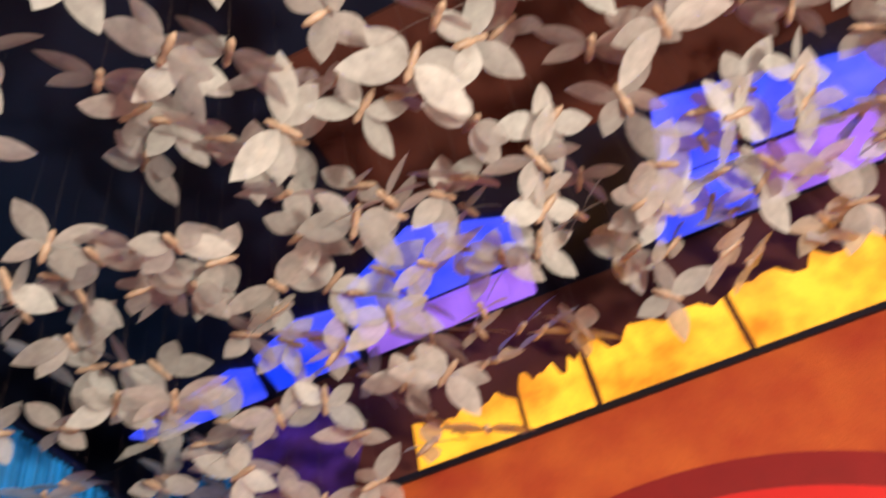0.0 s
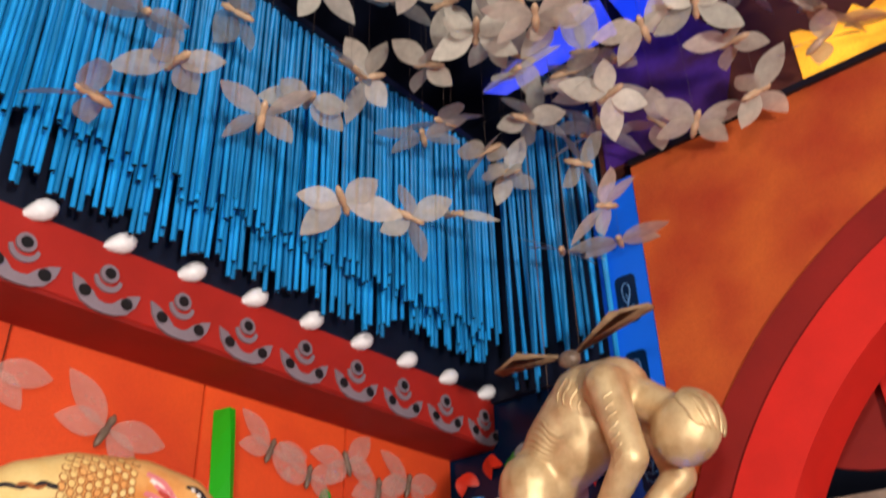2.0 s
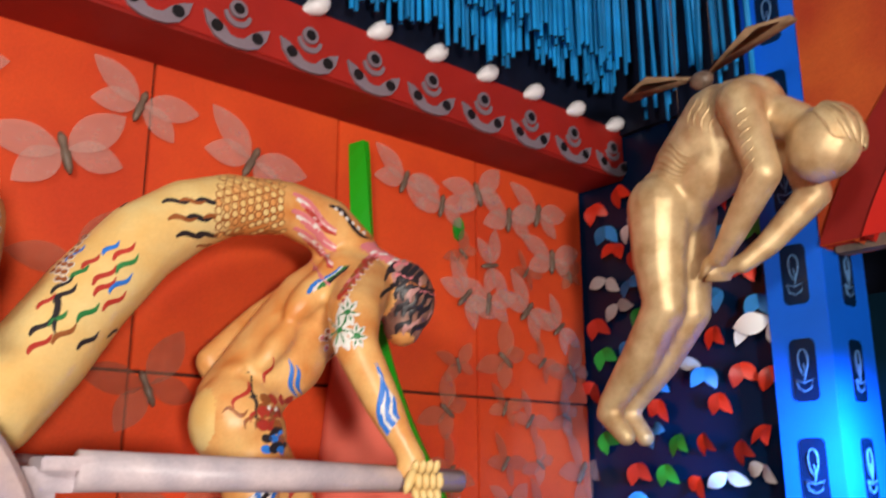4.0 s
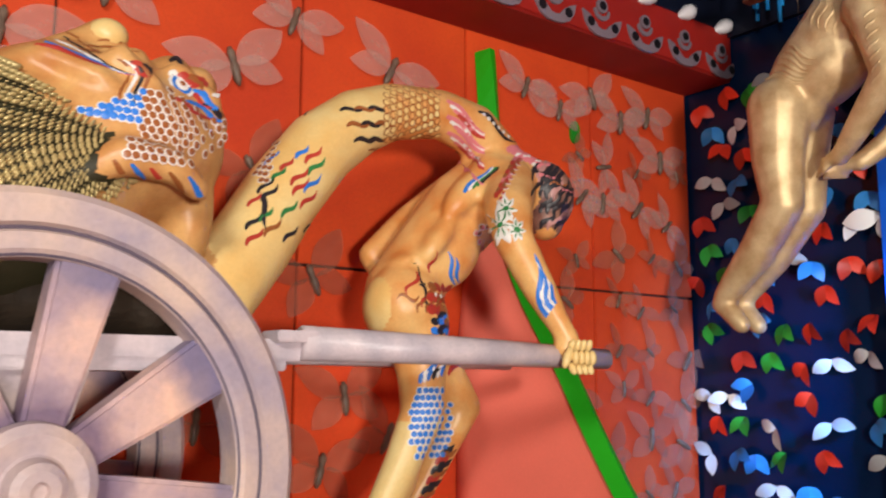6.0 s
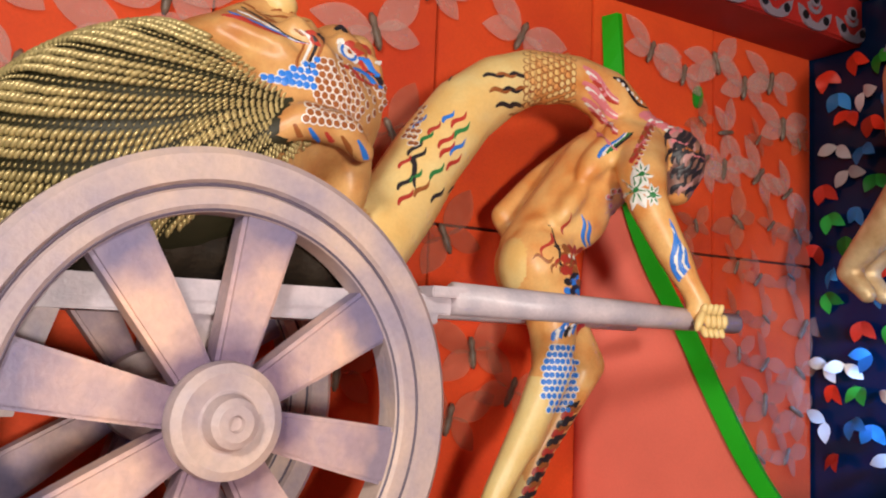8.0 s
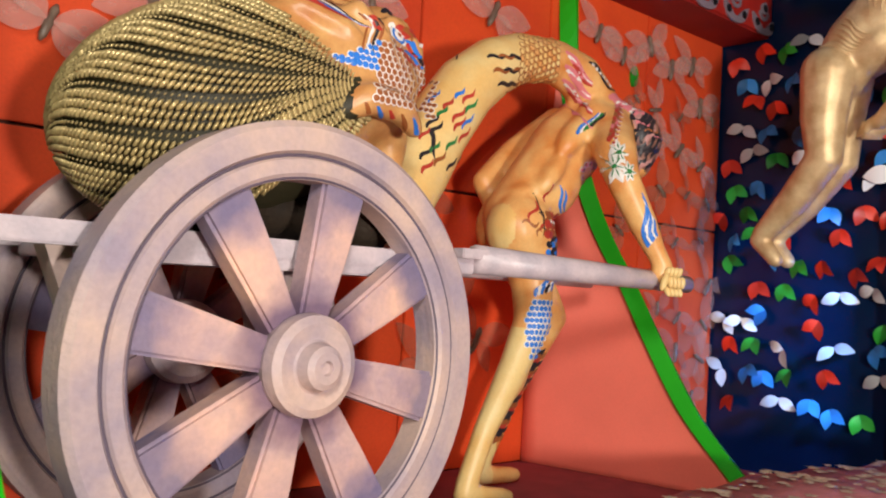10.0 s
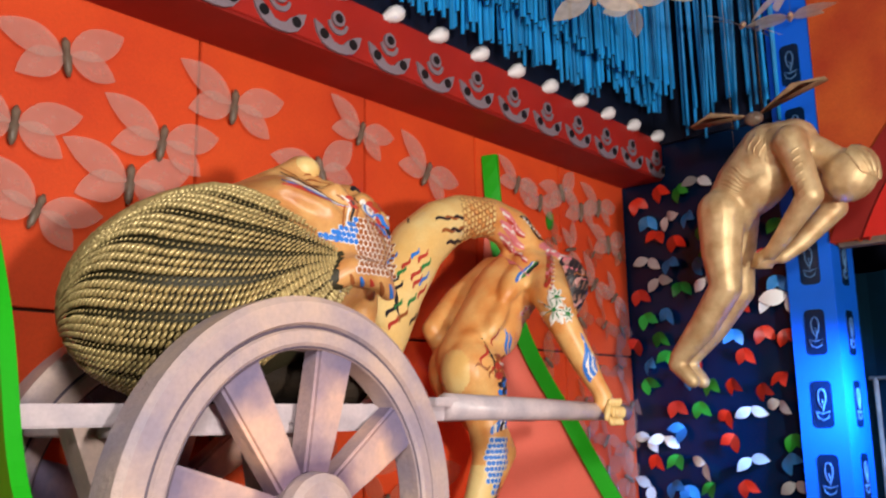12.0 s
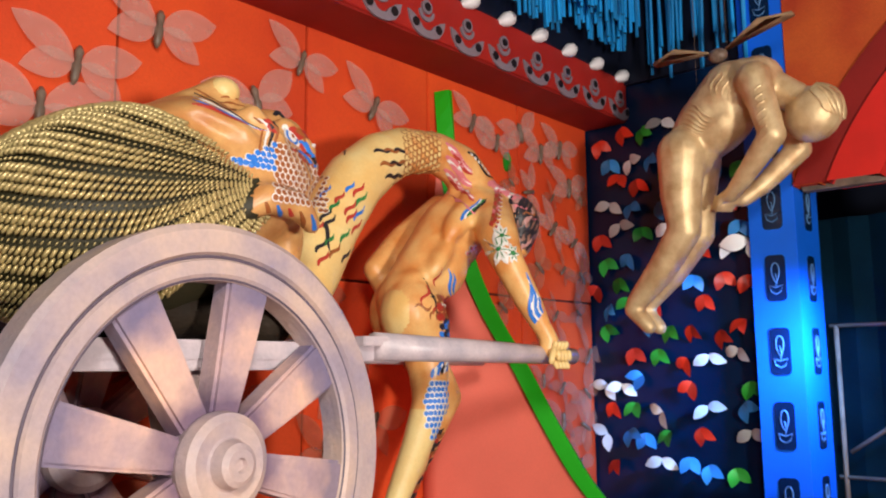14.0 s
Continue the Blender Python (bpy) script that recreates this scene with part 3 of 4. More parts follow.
    for i in range(9):
        stroke(ex, tree, (-2.78 + 0.03 * i, Y, 1.70 + 0.012 * i), (0.8, 0, 0.15), 0.07, 0.014, 9, 0.2)
    # scales towards the shoulder
    for i in range(9):
        for j in range(9):
            dab(ex, tree, (-2.70 + 0.029 * i, Y, 1.755 + 0.028 * j + 0.014 * (i % 2)), 0.0170, 9, inner=10 if (i + j) % 4 else 0, n=7)
    # the open maw on the shoulder: pink flesh, dark teeth line, green and blue brow
    for i in range(16):
        stroke(ex, tree, (-2.42 + 0.018 * (i % 4), Y, 1.96 - 0.016 * i), (0.86, 0, -0.45), 0.22 - 0.02 * (i % 4), 0.034, (5, 6, 5, 4, 5, 6, 5, 5)[i % 8], 0.12)
    for i in range(5):
        stroke(ex, tree, (-2.24 + 0.012 * i, Y, 2.00 - 0.012 * i), (0.85, 0, -0.5), 0.22, 0.026, (9, 8, 3, 8, 9)[i], 0.15)
    stroke(ex, tree, (-2.26, Y, 1.945), (0.86, 0, -0.42), 0.22, 0.026, 7, 0.25, 0.006)
    for i in range(6):
        dab(ex, tree, (-2.23 + 0.026 * i, Y, 1.937 - 0.014 * i), 0.010, 6, 0.009, 6)
    for i in range(8):
        stroke(ex, tree, (-2.10 + 0.024 * i, Y, 1.80 - 0.006 * i), (0.7, 0, 0.5 - 0.15 * (i % 3)), 0.085, 0.034, (5, 5, 6, 5)[i % 4], 0.3)
    # feathers on the blade, red patterned band down to the arm
    for k in range(5):
        stroke(ex, tree, (-2.33 + 0.022 * k, Y, 1.60 + 0.012 * k), (0.72, 0, 0.62), 0.19 - 0.015 * k, 0.026, (3, 6, 8, 8, 7)[k], 0.1)
    for k in range(9):
        stroke(ex, tree, (-2.15 + 0.012 * k, Y, 1.60 + 0.020 * k), (0.45, 0, 0.8), 0.07, 0.030, (4, 9, 4, 5, 9)[k % 5], 0.2)
        dab(ex, tree, (-2.12 + 0.012 * k, Y, 1.60 + 0.022 * k), 0.011, 6, 0.007, 6, inner=4)
    # flowers on the arm
    for fx, fz, fr in ((-2.12, 1.49, 0.075), (-2.09, 1.56, 0.05), (-2.03, 1.48, 0.04)):
        for k in range(7):
            a = 2 * math.pi * k / 7
            stroke(ex, tree, (fx + 0.010 * math.cos(a), Y, fz + 0.010 * math.sin(a)), (math.cos(a), 0, math.sin(a)), fr, fr * 0.5, 6, 0, 0.008)
            stroke(ex, tree, (fx + 0.016 * math.cos(a), Y, fz + 0.016 * math.sin(a)), (math.cos(a), 0, math.sin(a)), fr * 0.5, 0.010, 8, 0, 0.012)
        dab(ex, tree, (fx, Y, fz), 0.013, 8, 0.014)
    for k in range(14):
        a = 2 * math.pi * k / 9
        dab(ex, tree, (-2.22 + (0.03 + 0.002 * k) * math.cos(a), Y, 1.43 + 0.05 * math.sin(a)), 0.014, 6, inner=5 if k % 2 else 9, n=7)
    for k in range(7):
        stroke(ex, tree, (-1.865 + 0.010 * k, Y, 1.13 + 0.010 * k), (-0.36 - 0.05 * k + 0.1, 0, 1), 0.27 - 0.026 * k, 0.022, (3, 3, 6, 3, 3, 6, 3)[k], 0.15)
    # blue flames at the waist, red mask and wave on the thigh
    for k in range(9):
        stroke(ex, tree, (-2.38 + 0.020 * k, Y, 1.235 + 0.008 * (k % 3)), (-0.25 + 0.09 * k, 0, 1), 0.13 - 0.03 * (k % 3), 0.019, (3, 3, 6, 3, 7, 3)[k % 6], 0.2)
    for k in range(7):
        stroke(ex, tree, (-2.43 + 0.018 * k, Y, 1.18), (0.25, 0, 0.4), 0.12, 0.034, (4, 4, 9, 4)[k % 4], 0.3)
    for k in range(6):
        a = radians(60 * k)
        stroke(ex, tree, (-2.53 + 0.03 * math.cos(a), Y, 1.27 - 0.045 * (k % 3)), (math.cos(a + 1.2), 0, math.sin(a + 1.2)), 0.10, 0.017, (4, 7, 9)[k % 3], 0.45)
        stroke(ex, tree, (-2.55 + 0.02 * k, Y, 1.12 + 0.02 * (k % 2)), (0.2, 0, 0.4), 0.08, 0.014, (9, 4)[k % 2], 0.4)
    for k in range(14):
        dab(ex, tree, (-2.485 + 0.024 * (k % 5), Y, 1.135 + 0.042 * (k // 5)), 0.026, (4, 4, 9, 4)[k % 4], 0.003, 9, stretch=0.8)
    for k in range(10):
        dab(ex, tree, (-2.47 + 0.026 * (k % 5), Y, 1.055 + 0.035 * (k // 5)), 0.022, (3, 7, 3, 9)[k % 4], 0.003, 8, stretch=0.7)
    for k in range(6):
        dab(ex, tree, (-2.47 + 0.022 * k, Y, 1.19 - 0.004 * k), 0.0095, 6, 0.009, 6)
    for k in range(12):
        stroke(ex, tree, (-2.46 + 0.026 * (k % 6), Y, 1.05 + 0.05 * (k // 6)), (0.6, 0, 0.24), 0.11, 0.028, (7, 3, 7, 6, 3, 9)[k % 6], 0.24)
    for k in range(7):
        stroke(ex, tree, (-2.54 + 0.020 * k, Y, 0.86 + 0.005 * k), (0.35 - 0.1 * (k % 3), 0, 0.4), 0.10, 0.026, (3, 6, 3, 7, 6, 3, 4)[k], 0.2)
    for i in range(7):
        for j in range(10):
            if abs(i - 3) + abs(j - 4.5) * 0.5 < 4.6:
                dab(ex, tree, (-2.575 + 0.025 * i + 0.0125 * (j % 2), Y, 0.60 + 0.026 * j), 0.0160, 6, inner=3, n=7)
    for k in range(22):
        stroke(ex, tree, (-2.46 - 0.011 * k + 0.02 * (k % 2), Y, 0.60 - 0.017 * k), (0.5, 0, 0.25), 0.075, 0.030, (7, 9, 4, 7)[k % 4], 0.24)
    # dark swirling hair painted on the bowed head
    for k in range(26):
        u, v = k % 7, k // 7
        stroke(ex, tree, (-1.955 + 0.040 * u, Y, 1.50 + 0.066 * v), (0.45 - 0.12 * v, 0, 0.4), 0.12, 0.026, (7, 7, 13, 7, 7)[k % 5], 0.25)
    for k in range(8):
        stroke(ex, tree, (-1.96 + 0.035 * k, Y, 1.735 - 0.012 * k), (0.8, 0, 0.1), 0.11, 0.026, (7, 5, 7, 9)[k % 4], 0.2)
    blob(ex, (-3.725, 3.545, 1.885), (0.060, 0.055, 0.052), (0, 0, 0), 16, 10, 10)
    stroke(ex, tree, (-3.62, 3.2, 1.76), (0.25, 0, 1), 0.12, 0.030, 7, 0.1)
    # beard of small overlapping rings, blue at one end and wine red at the other, face bands
    for i in range(20):
        for j in range(11):
            x, z = -3.87 + 0.0235 * i + 0.0118 * (j % 2), 1.475 + 0.0205 * j
            if z > 1.685 - abs(x + 3.62) * (0.50 if x < -3.62 else 0.45) or (x < -3.66 and z < 1.565) or x > -3.44:
                continue
            dab(ex, tree, (x, 3.1, z), 0.0150, 3 if x < -3.74 and (i + j) % 2 else 6, inner=3 if x < -3.66 else 9, n=8)
    for k in range(4):
        dab(ex, tree, (-3.60, 3.1, 1.705), 0.042 - 0.010 * k, (6, 3, 6, 9)[k], 0.005 + 0.003 * k, 12)
    for k in range(10):
        stroke(ex, tree, (-3.72 + 0.026 * k, 3.2, 1.735 - 0.006 * (k % 3)), (0.9, 0, -0.35 + 0.2 * (k % 3)), 0.075, 0.034, (4, 7, 3, 6, 4, 9)[k % 6], 0.2)
    for k in range(6):
        stroke(ex, tree, (-3.70 + 0.05 * k, 3.2, 1.455 - 0.004 * k), (0.25, 0, -1), 0.11, 0.020, (9, 3, 4, 9, 3, 7)[k], 0.1)
    for k in range(5):
        stroke(ex, tree, (-4.00, 3.2, 1.735 + 0.014 * k), (1, 0, -0.10 - 0.05 * k), 0.30, 0.018, (4, 3, 6, 7, 9)[k], 0.1)
        stroke(ex, tree, (-3.76 + 0.02 * k, 3.2, 1.74), (0.4, 0, -0.85), 0.15, 0.014, (9, 6, 7, 9, 4)[k], 0.4)
    for k in range(8):
        stroke(ex, tree, (-3.60 + 0.03 * (k % 4), 3.2, 1.66 + 0.035 * (k // 3)), (1, 0, -0.4), 0.10, 0.024, (4, 3, 7, 6)[k % 4], 0.3)
    for k in range(7):
        stroke(ex, tree, (-3.54 + 0.03 * k, 3.2, 1.70), (0.15, 0, 1), 0.12, 0.018, (9, 9, 7, 9)[k % 4], 0.1)
    for k in range(3):
        stroke(ex, tree, (-3.90, 3.2, 1.745 + 0.02 * k), (1, 0, 0.12), 0.16, 0.012, 9, 0.15)
        stroke(ex, tree, (-3.68 + 0.03 * k, 3.2, 1.77), (0.6, 0, 0.4), 0.07, 0.03, 7, 0.1)

    def zone(p):
        q = turn.transposed() @ (p - HEAD)
        far = (q.x / HEAD_R[0]) ** 2 + (q.y / HEAD_R[1]) ** 2 + (q.z / HEAD_R[2]) ** 2
        if far < 1.12 and (p.x < hairline(p.z) - 0.012 or p.z < 1.22):
            return 1
        if (p - Vector((-1.88, 3.60, 1.62))).length < 0.165 and p.x > -1.99:
            return 12
        if -3.35 < p.x < -2.62 and p.z > 1.02:
            return 10
        if p.x < -3.05 and p.z > 1.02:
            return 11
        if p.x < -2.40 and p.z < 0.72:
            return 10
        return 0
    return finish_statue("painted_statue", me, ex, [SKIN, HAIR, BEAD, PAINT_BLUE, PAINT_RED, PAINT_PINK, PAINT_WHITE, PAINT_DARK, PAINT_GREEN, PAINT_BROWN, NECK, FACE, DUSK, PAINT_LILAC],
                         "ochre painted statue pulling the cart, giant head laid on it", zone)


puller()


# ---- the hanging golden statue ----
def golden():
    bm = Soup()
    x = -0.60
    limb(bm, [(x, 3.20, 2.19), (x, 3.10, 2.34), (x, 2.93, 2.50), (x, 2.78, 2.53)], [0.170, 0.178, 0.190, 0.155])
    blob(bm, (x, 2.99, 2.31), (0.165, 0.25, 0.135), (-39, 0, 0))
    limb(bm, [(x - 0.17, 2.74, 2.50), (x + 0.17, 2.74, 2.50)], [0.10, 0.10])
    limb(bm, [(x, 2.72, 2.50), (x, 2.58, 2.40)], [0.10, 0.09])
    blob(bm, (x, 2.48, 2.28), (0.135, 0.155, 0.165), (35, 0, 0))
    for s in (-1, 1):
        limb(bm, [(x + s * 0.18, 2.73, 2.49), (x + s * 0.21, 2.64, 2.15), (x + s * 0.14, 2.84, 1.95), (x + s * 0.09, 2.94, 1.87)], [0.092, 0.076, 0.056, 0.044])
        limb(bm, [(x + s * 0.09, 2.94, 1.88), (x + s * 0.07, 3.01, 1.86)], [0.040, 0.032])
        for k in range(4):
            limb(bm, [(x + s * (0.06 + 0.012 * k), 2.98 + 0.01 * k, 1.88 - 0.02 * k), (x + s * 0.03, 3.05 + 0.012 * k, 1.88 - 0.022 * k), (x + s * 0.02, 3.065, 1.90 - 0.02 * k)], [0.015, 0.013, 0.011])
        limb(bm, [(x + s * 0.105, 3.22, 2.16), (x + s * 0.10, 3.24, 1.92), (x + s * 0.095, 3.23, 1.70), (x + s * 0.075, 3.40, 1.48), (x + s * 0.07, 3.58, 1.29)], [0.150, 0.126, 0.100, 0.090, 0.062])
        limb(bm, [(x + s * 0.07, 3.60, 1.25), (x + s * 0.07, 3.50, 1.14)], [0.058, 0.045])
    me = melted(bm, 0.014, 5)
    tree = BVHTree.FromPolygons([v.co for v in me.vertices], [p.vertices for p in me.polygons])
    ex = Soup()
    for k in range(13):
        a = -1.2 + 2.4 * k / 12
        stroke(ex, tree, (x + 0.16 * math.sin(a), 2.45, 2.42), (0.15 * math.sin(a), -0.55, -0.8), 0.24, 0.022, 0, 0.03, 0.016, from_front=False)
    # folds at the waist, elbows and shoulders
    for k in range(7):
        stroke(ex, tree, (x - 0.16, 3.24 - 0.02 * k, 2.28 + 0.025 * k), (0.3, -1, -0.2 - 0.1 * k), 0.18, 0.018, 0, 0.15, 0.010, from_front=False)
        stroke(ex, tree, (x - 0.2, 2.95 - 0.035 * k, 2.62 - 0.03 * k), (0.1, 0.25, -0.9), 0.14, 0.016, 0, 0.25, 0.009, from_front=False)
        stroke(ex, tree, (x - 0.30, 2.70, 2.40 - 0.05 * k), (0.2, -0.7, 0.5), 0.08, 0.016, 0, 0.1, 0.006, from_front=False)
    # winged ornament on its back
    blob(ex, (x - 0.02, 3.0, 2.74), (0.045, 0.06, 0.045), mi=1)
    for s, tip in ((-1, (-0.56, 2.57, 2.90)), (1, (-0.71, 3.37, 2.74))):
        root, tip = Vector((x - 0.02, 3.0 + s * 0.05, 2.76)), Vector(tip)
        mid = root.lerp(tip, 0.55) + Vector((0, 0, 0.045))
        w = Vector((0.12, 0, 0.0))
        vs = [p + o + Vector((0, 0, h)) for h in (0, 0.012) for p, o in ((root, w * 0.1), (mid, w * 0.75), (tip, w * 0.35), (tip, -w * 0.15), (mid, -w * 0.55), (root, -w * 0.1))]
        ex.add(vs, [(5, 4, 3, 2, 1, 0), (6, 7, 8, 9, 10, 11)] + [(i, (i + 1) % 6, 6 + (i + 1) % 6, 6 + i) for i in range(6)], 2)
    # wires
    for q in ((x, 2.95, 2.66), (x, 3.15, 2.36)):
        blob(ex, (q[0], q[1], (q[2] + CEIL) / 2), (0.002, 0.002, (CEIL - q[2]) / 2), u=6, v=6, mi=1)
    return finish_statue("golden_statue", me, ex, [GOLD, DARK_BODY, BAMBOO], "gold painted winged statue hanging bent forward on thin wires")


golden()

# ---- cornice with boat emblems and shells ----
cornice = tagged(part("cornice", boxed((-6.8, 4.0, 2.69), (0.09, WALL_Y + 0.1, 2.985), 0.004), RED), "deep red painted cornice with lilac boat emblems", "cornice", kind="structure")
part("soffit_board", boxed((-6.8, 4.012, 2.675), (0.085, WALL_Y, 2.69)), DARK_RED, cornice)


def disc(bm, x, z, y0, y1, r, n=18, mi=0):
    return prism(bm, [(x + r * math.cos(2 * math.pi * k / n), z + r * math.sin(2 * math.pi * k / n)) for k in range(n)], y0, y1, mi)


def emblem():
    bm = bmesh.new()
    top = [(-0.150, 0.055), (-0.105, 0.040), (-0.06, 0.010), (-0.03, -0.022), (0.0, -0.028), (0.03, -0.022), (0.06, 0.010), (0.105, 0.040), (0.150, 0.055)]
    low = [(0.135, 0.0), (0.10, -0.045), (0.05, -0.066), (0.0, -0.070), (-0.05, -0.066), (-0.10, -0.045), (-0.135, 0.0)]
    prism(bm, top[::-1] + low[::-1], -0.012, 0.0)
    for s in (-1, 1):
        disc(bm, s * 0.092, -0.002, -0.016, -0.012, 0.026, mi=1)
    # crescent and ringed dot above
    arc = [(0.062 * math.cos(a), 0.085 + 0.062 * math.sin(a)) for a in np.linspace(math.pi * 1.02, math.pi * 1.98, 13)]
    inn = [(0.050 * math.cos(a), 0.100 + 0.052 * math.sin(a)) for a in np.linspace(math.pi * 1.92, math.pi * 1.08, 13)]
    prism(bm, arc + inn, -0.010, 0.0)
    disc(bm, 0, 0.105, -0.014, 0.0, 0.040)
    disc(bm, 0, 0.105, -0.018, -0.014, 0.024, mi=1)
    return part("boat_emblem", bm, [LILAC, BLACK], cornice, "lilac grey cut-out boat with black eyes")


def shell():
    bm = bmesh.new()
    rings = [(-0.075, 0.004), (-0.06, 0.018), (-0.03, 0.034), (0.0, 0.046), (0.03, 0.044), (0.055, 0.028), (0.066, 0.010), (0.07, 0.002)]
    r, fs = lathe(bm, rings, 14, "z")
    for k, ring in enumerate(r):
        for j, v in enumerate(ring):
            v.co *= 1 + 0.06 * math.sin(j * 2.7 + k)
    bm.faces.new(r[0][::-1]), bm.faces.new(r[-1])
    for f in bm.faces:
        f.smooth = True
    bmesh.ops.transform(bm, matrix=pose(0, 0, 0, 20, 62, 0), verts=bm.verts)
    return part("shell", bm, SHELL)


first = emblem()
first.location = (0.0 - 0.02, 4.0, 2.745)
sh = tagged(shell(), "glossy white shell set on the cornice edge", "shell", "shells along the cornice")
sh.location = (0.0, 3.985, 3.0)
for k in range(1, 19):
    e = first.copy()
    scene.collection.objects.link(e)
    e.location = (-0.02 - 0.35 * k, 4.0, 2.745)
    copy_thing(sh, pose(-0.35 * k, 3.985, 3.0, 0, 0, random.uniform(-12, 12)))

# ---- column plaques ----
def plaque(face, z):
    bm = bmesh.new()
    w, h = 0.062, 0.145
    ol = []
    for cx, cz, a0 in ((w - 0.03, h - 0.03, 0), (-w + 0.03, h - 0.03, 1), (-w + 0.03, -h + 0.03, 2), (w - 0.03, -h + 0.03, 3)):
        ol += [(cx + 0.03 * math.cos(a0 * math.pi / 2 + t), cz + 0.03 * math.sin(a0 * math.pi / 2 + t)) for t in np.linspace(0, math.pi / 2, 5)]
    prism(bm, ol, -0.006, 0.0)
    p = part("plaque", bm, NAVY_GLOSS, column, "dark plaque with a lamp emblem")
    bm = bmesh.new()
    flame = [(0.028 * math.sin(t) * (0.4 + 0.6 * math.sin(t / 2)), 0.035 - 0.060 * math.cos(t)) for t in np.linspace(0, 2 * math.pi, 19)[:-1]]
    pts = [(a, -0.009, b) for a, b in flame]
    sweep(bm, pts + pts[:1], 0.0042, 6)
    sweep(bm, [(-0.042, -0.009, -0.045), (-0.03, -0.009, -0.085), (0.0, -0.009, -0.1), (0.03, -0.009, -0.085), (0.042, -0.009, -0.045), (0, -0.009, -0.06), (-0.042, -0.009, -0.045)], 0.0045, 6)
    sweep(bm, [(0.0, -0.009, 0.03), (0.008, -0.009, -0.02), (0.0, -0.009, -0.05)], 0.0035, 6)
    em = part("lamp_emblem", bm, LAMP_LINE, p)
    m = pose(-0.040, 2.945, z, 0, 0, -90) if face == 0 else pose(0.19, 2.805, z)
    p.matrix_basis = m
    return p


LAMP_LINE = mat("pale_blue_line_paint", (0.10, 0.26, 0.55), 0.5, vary=0.1)
for k in range(8):
    plaque(0, 0.535 + 0.453 * (k - 1))
    plaque(1, 0.535 + 0.453 * (k - 1))

# ---- tube curtain ----
curtain = thing("tube_curtain", "layered curtain of bright blue paper tubes with jagged lower ends", "curtain", at=(0, 0, 0))
rnd = random.Random(3)


def tube_mesh(length):
    bm = bmesh.new()
    r, fs = lathe(bm, [(0, 0.0118), (-length, 0.0118)], 8, "z")
    bm.faces.new(r[0])
    for f in bm.faces:
        f.smooth = True
    lathe(bm, [(-length, 0.0118), (-length, 0.009), (-length + 0.05, 0.008)], 8, "z", 1)
    me = bpy.data.meshes.new("tube")
    bm.to_mesh(me)
    bm.free()
    me.materials.append(TUBE)
    me.materials.append(NAVY)
    return me


front = [tube_mesh(1.27 + 0.016 * k) for k in range(8)]
rear = [tube_mesh(1.40 + 0.032 * k) for k in range(7)]
mid = [tube_mesh(1.47 + 0.024 * k) for k in range(6)]
long = [tube_mesh(1.48 + 0.045 * k) for k in range(6)]


def tube(x, y, z, meshes, tilt=2.0):
    ob = new("tube", rnd.choice(meshes))
    ob.parent = curtain
    ob.matrix_basis = pose(x, y, z, rnd.uniform(-tilt, tilt), rnd.uniform(-tilt, tilt), 0)


x = -0.12
while x > -3.9:
    tube(x, 3.78 + rnd.uniform(-0.02, 0.02), 4.58, front, 1.2)
    if rnd.random() < 0.97:
        tube(x + 0.012, 3.88 + rnd.uniform(-0.02, 0.02), 4.58, rear[:4] if x > -1.0 else mid, 1.4)
    x -= rnd.uniform(0.0195, 0.0265)
y = 3.72
while y > 3.02:
    tube(-0.10 + rnd.uniform(-0.03, 0.03), y, 4.58, long, 1.4)
    y -= rnd.uniform(0.022, 0.034)
part("backing", boxed((-6.0, 4.02, 2.99), (0.03, 4.05, 4.57)), NAVY, curtain, "dark navy backing sheet")
part("header_board", boxed((-6.0, 3.74, 4.575), (0.05, 3.92, 4.62)), NAVY, curtain)


# ---- light cast on wall and ceiling over the arch, made as glowing panels ----
def upright_panel(name, outline, x0, x1, material, label):
    """An outline in y, z pushed along x."""
    bm = bmesh.new()
    vs = prism(bm, outline, x0, x1)
    for v in vs:
        v.co = (v.co.y, v.co.x, v.co.z)
    bmesh.ops.recalc_face_normals(bm, faces=bm.faces)
    return tagged(part(name, bm, material), label, "light panel", "lit panels over the arch")


def jagged(y0, y1, z0, z1, seed):
    r = random.Random(seed)
    n = 12
    return [(y0, z0), (y1, z0)] + [(y1 + (y0 - y1) * k / n, z1 + r.uniform(-0.10, 0.05)) for k in range(n + 1)]


# Torn-edged patches of yellow light on the wall, drawn as glowing panels.
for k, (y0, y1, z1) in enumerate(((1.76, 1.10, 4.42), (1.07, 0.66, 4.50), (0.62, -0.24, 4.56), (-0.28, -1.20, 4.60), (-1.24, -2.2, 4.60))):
    upright_panel("yellow_light_patch", jagged(y1, y0, 4.115, z1, k), -0.045, -0.03, YELLOW_GLOW, "yellow light cast on the wall, as a glowing panel with a torn upper edge")
upright_panel("violet_panel", [(2.96, 4.12), (2.20, 4.12), (2.06, 4.60), (2.30, 4.98), (2.96, 4.98)], -0.042, -0.03, VIOLET, "dark violet painted cloth patch on the wall")


def ceiling_panel(outline, material, label):
    bm = bmesh.new()
    a = [bm.verts.new((x, y, CEIL - 0.03)) for x, y in outline]
    b = [bm.verts.new((x, y, CEIL - 0.002)) for x, y in outline]
    n = len(a)
    bm.faces.new(a), bm.faces.new(b[::-1])
    for k in range(n):
        bm.faces.new((a[k], b[k], b[(k + 1) % n], a[(k + 1) % n]))
    bmesh.ops.recalc_face_normals(bm, faces=bm.faces)
    return tagged(part("ceiling_patch", bm, material), label, "light panel", "lit ceiling panels")


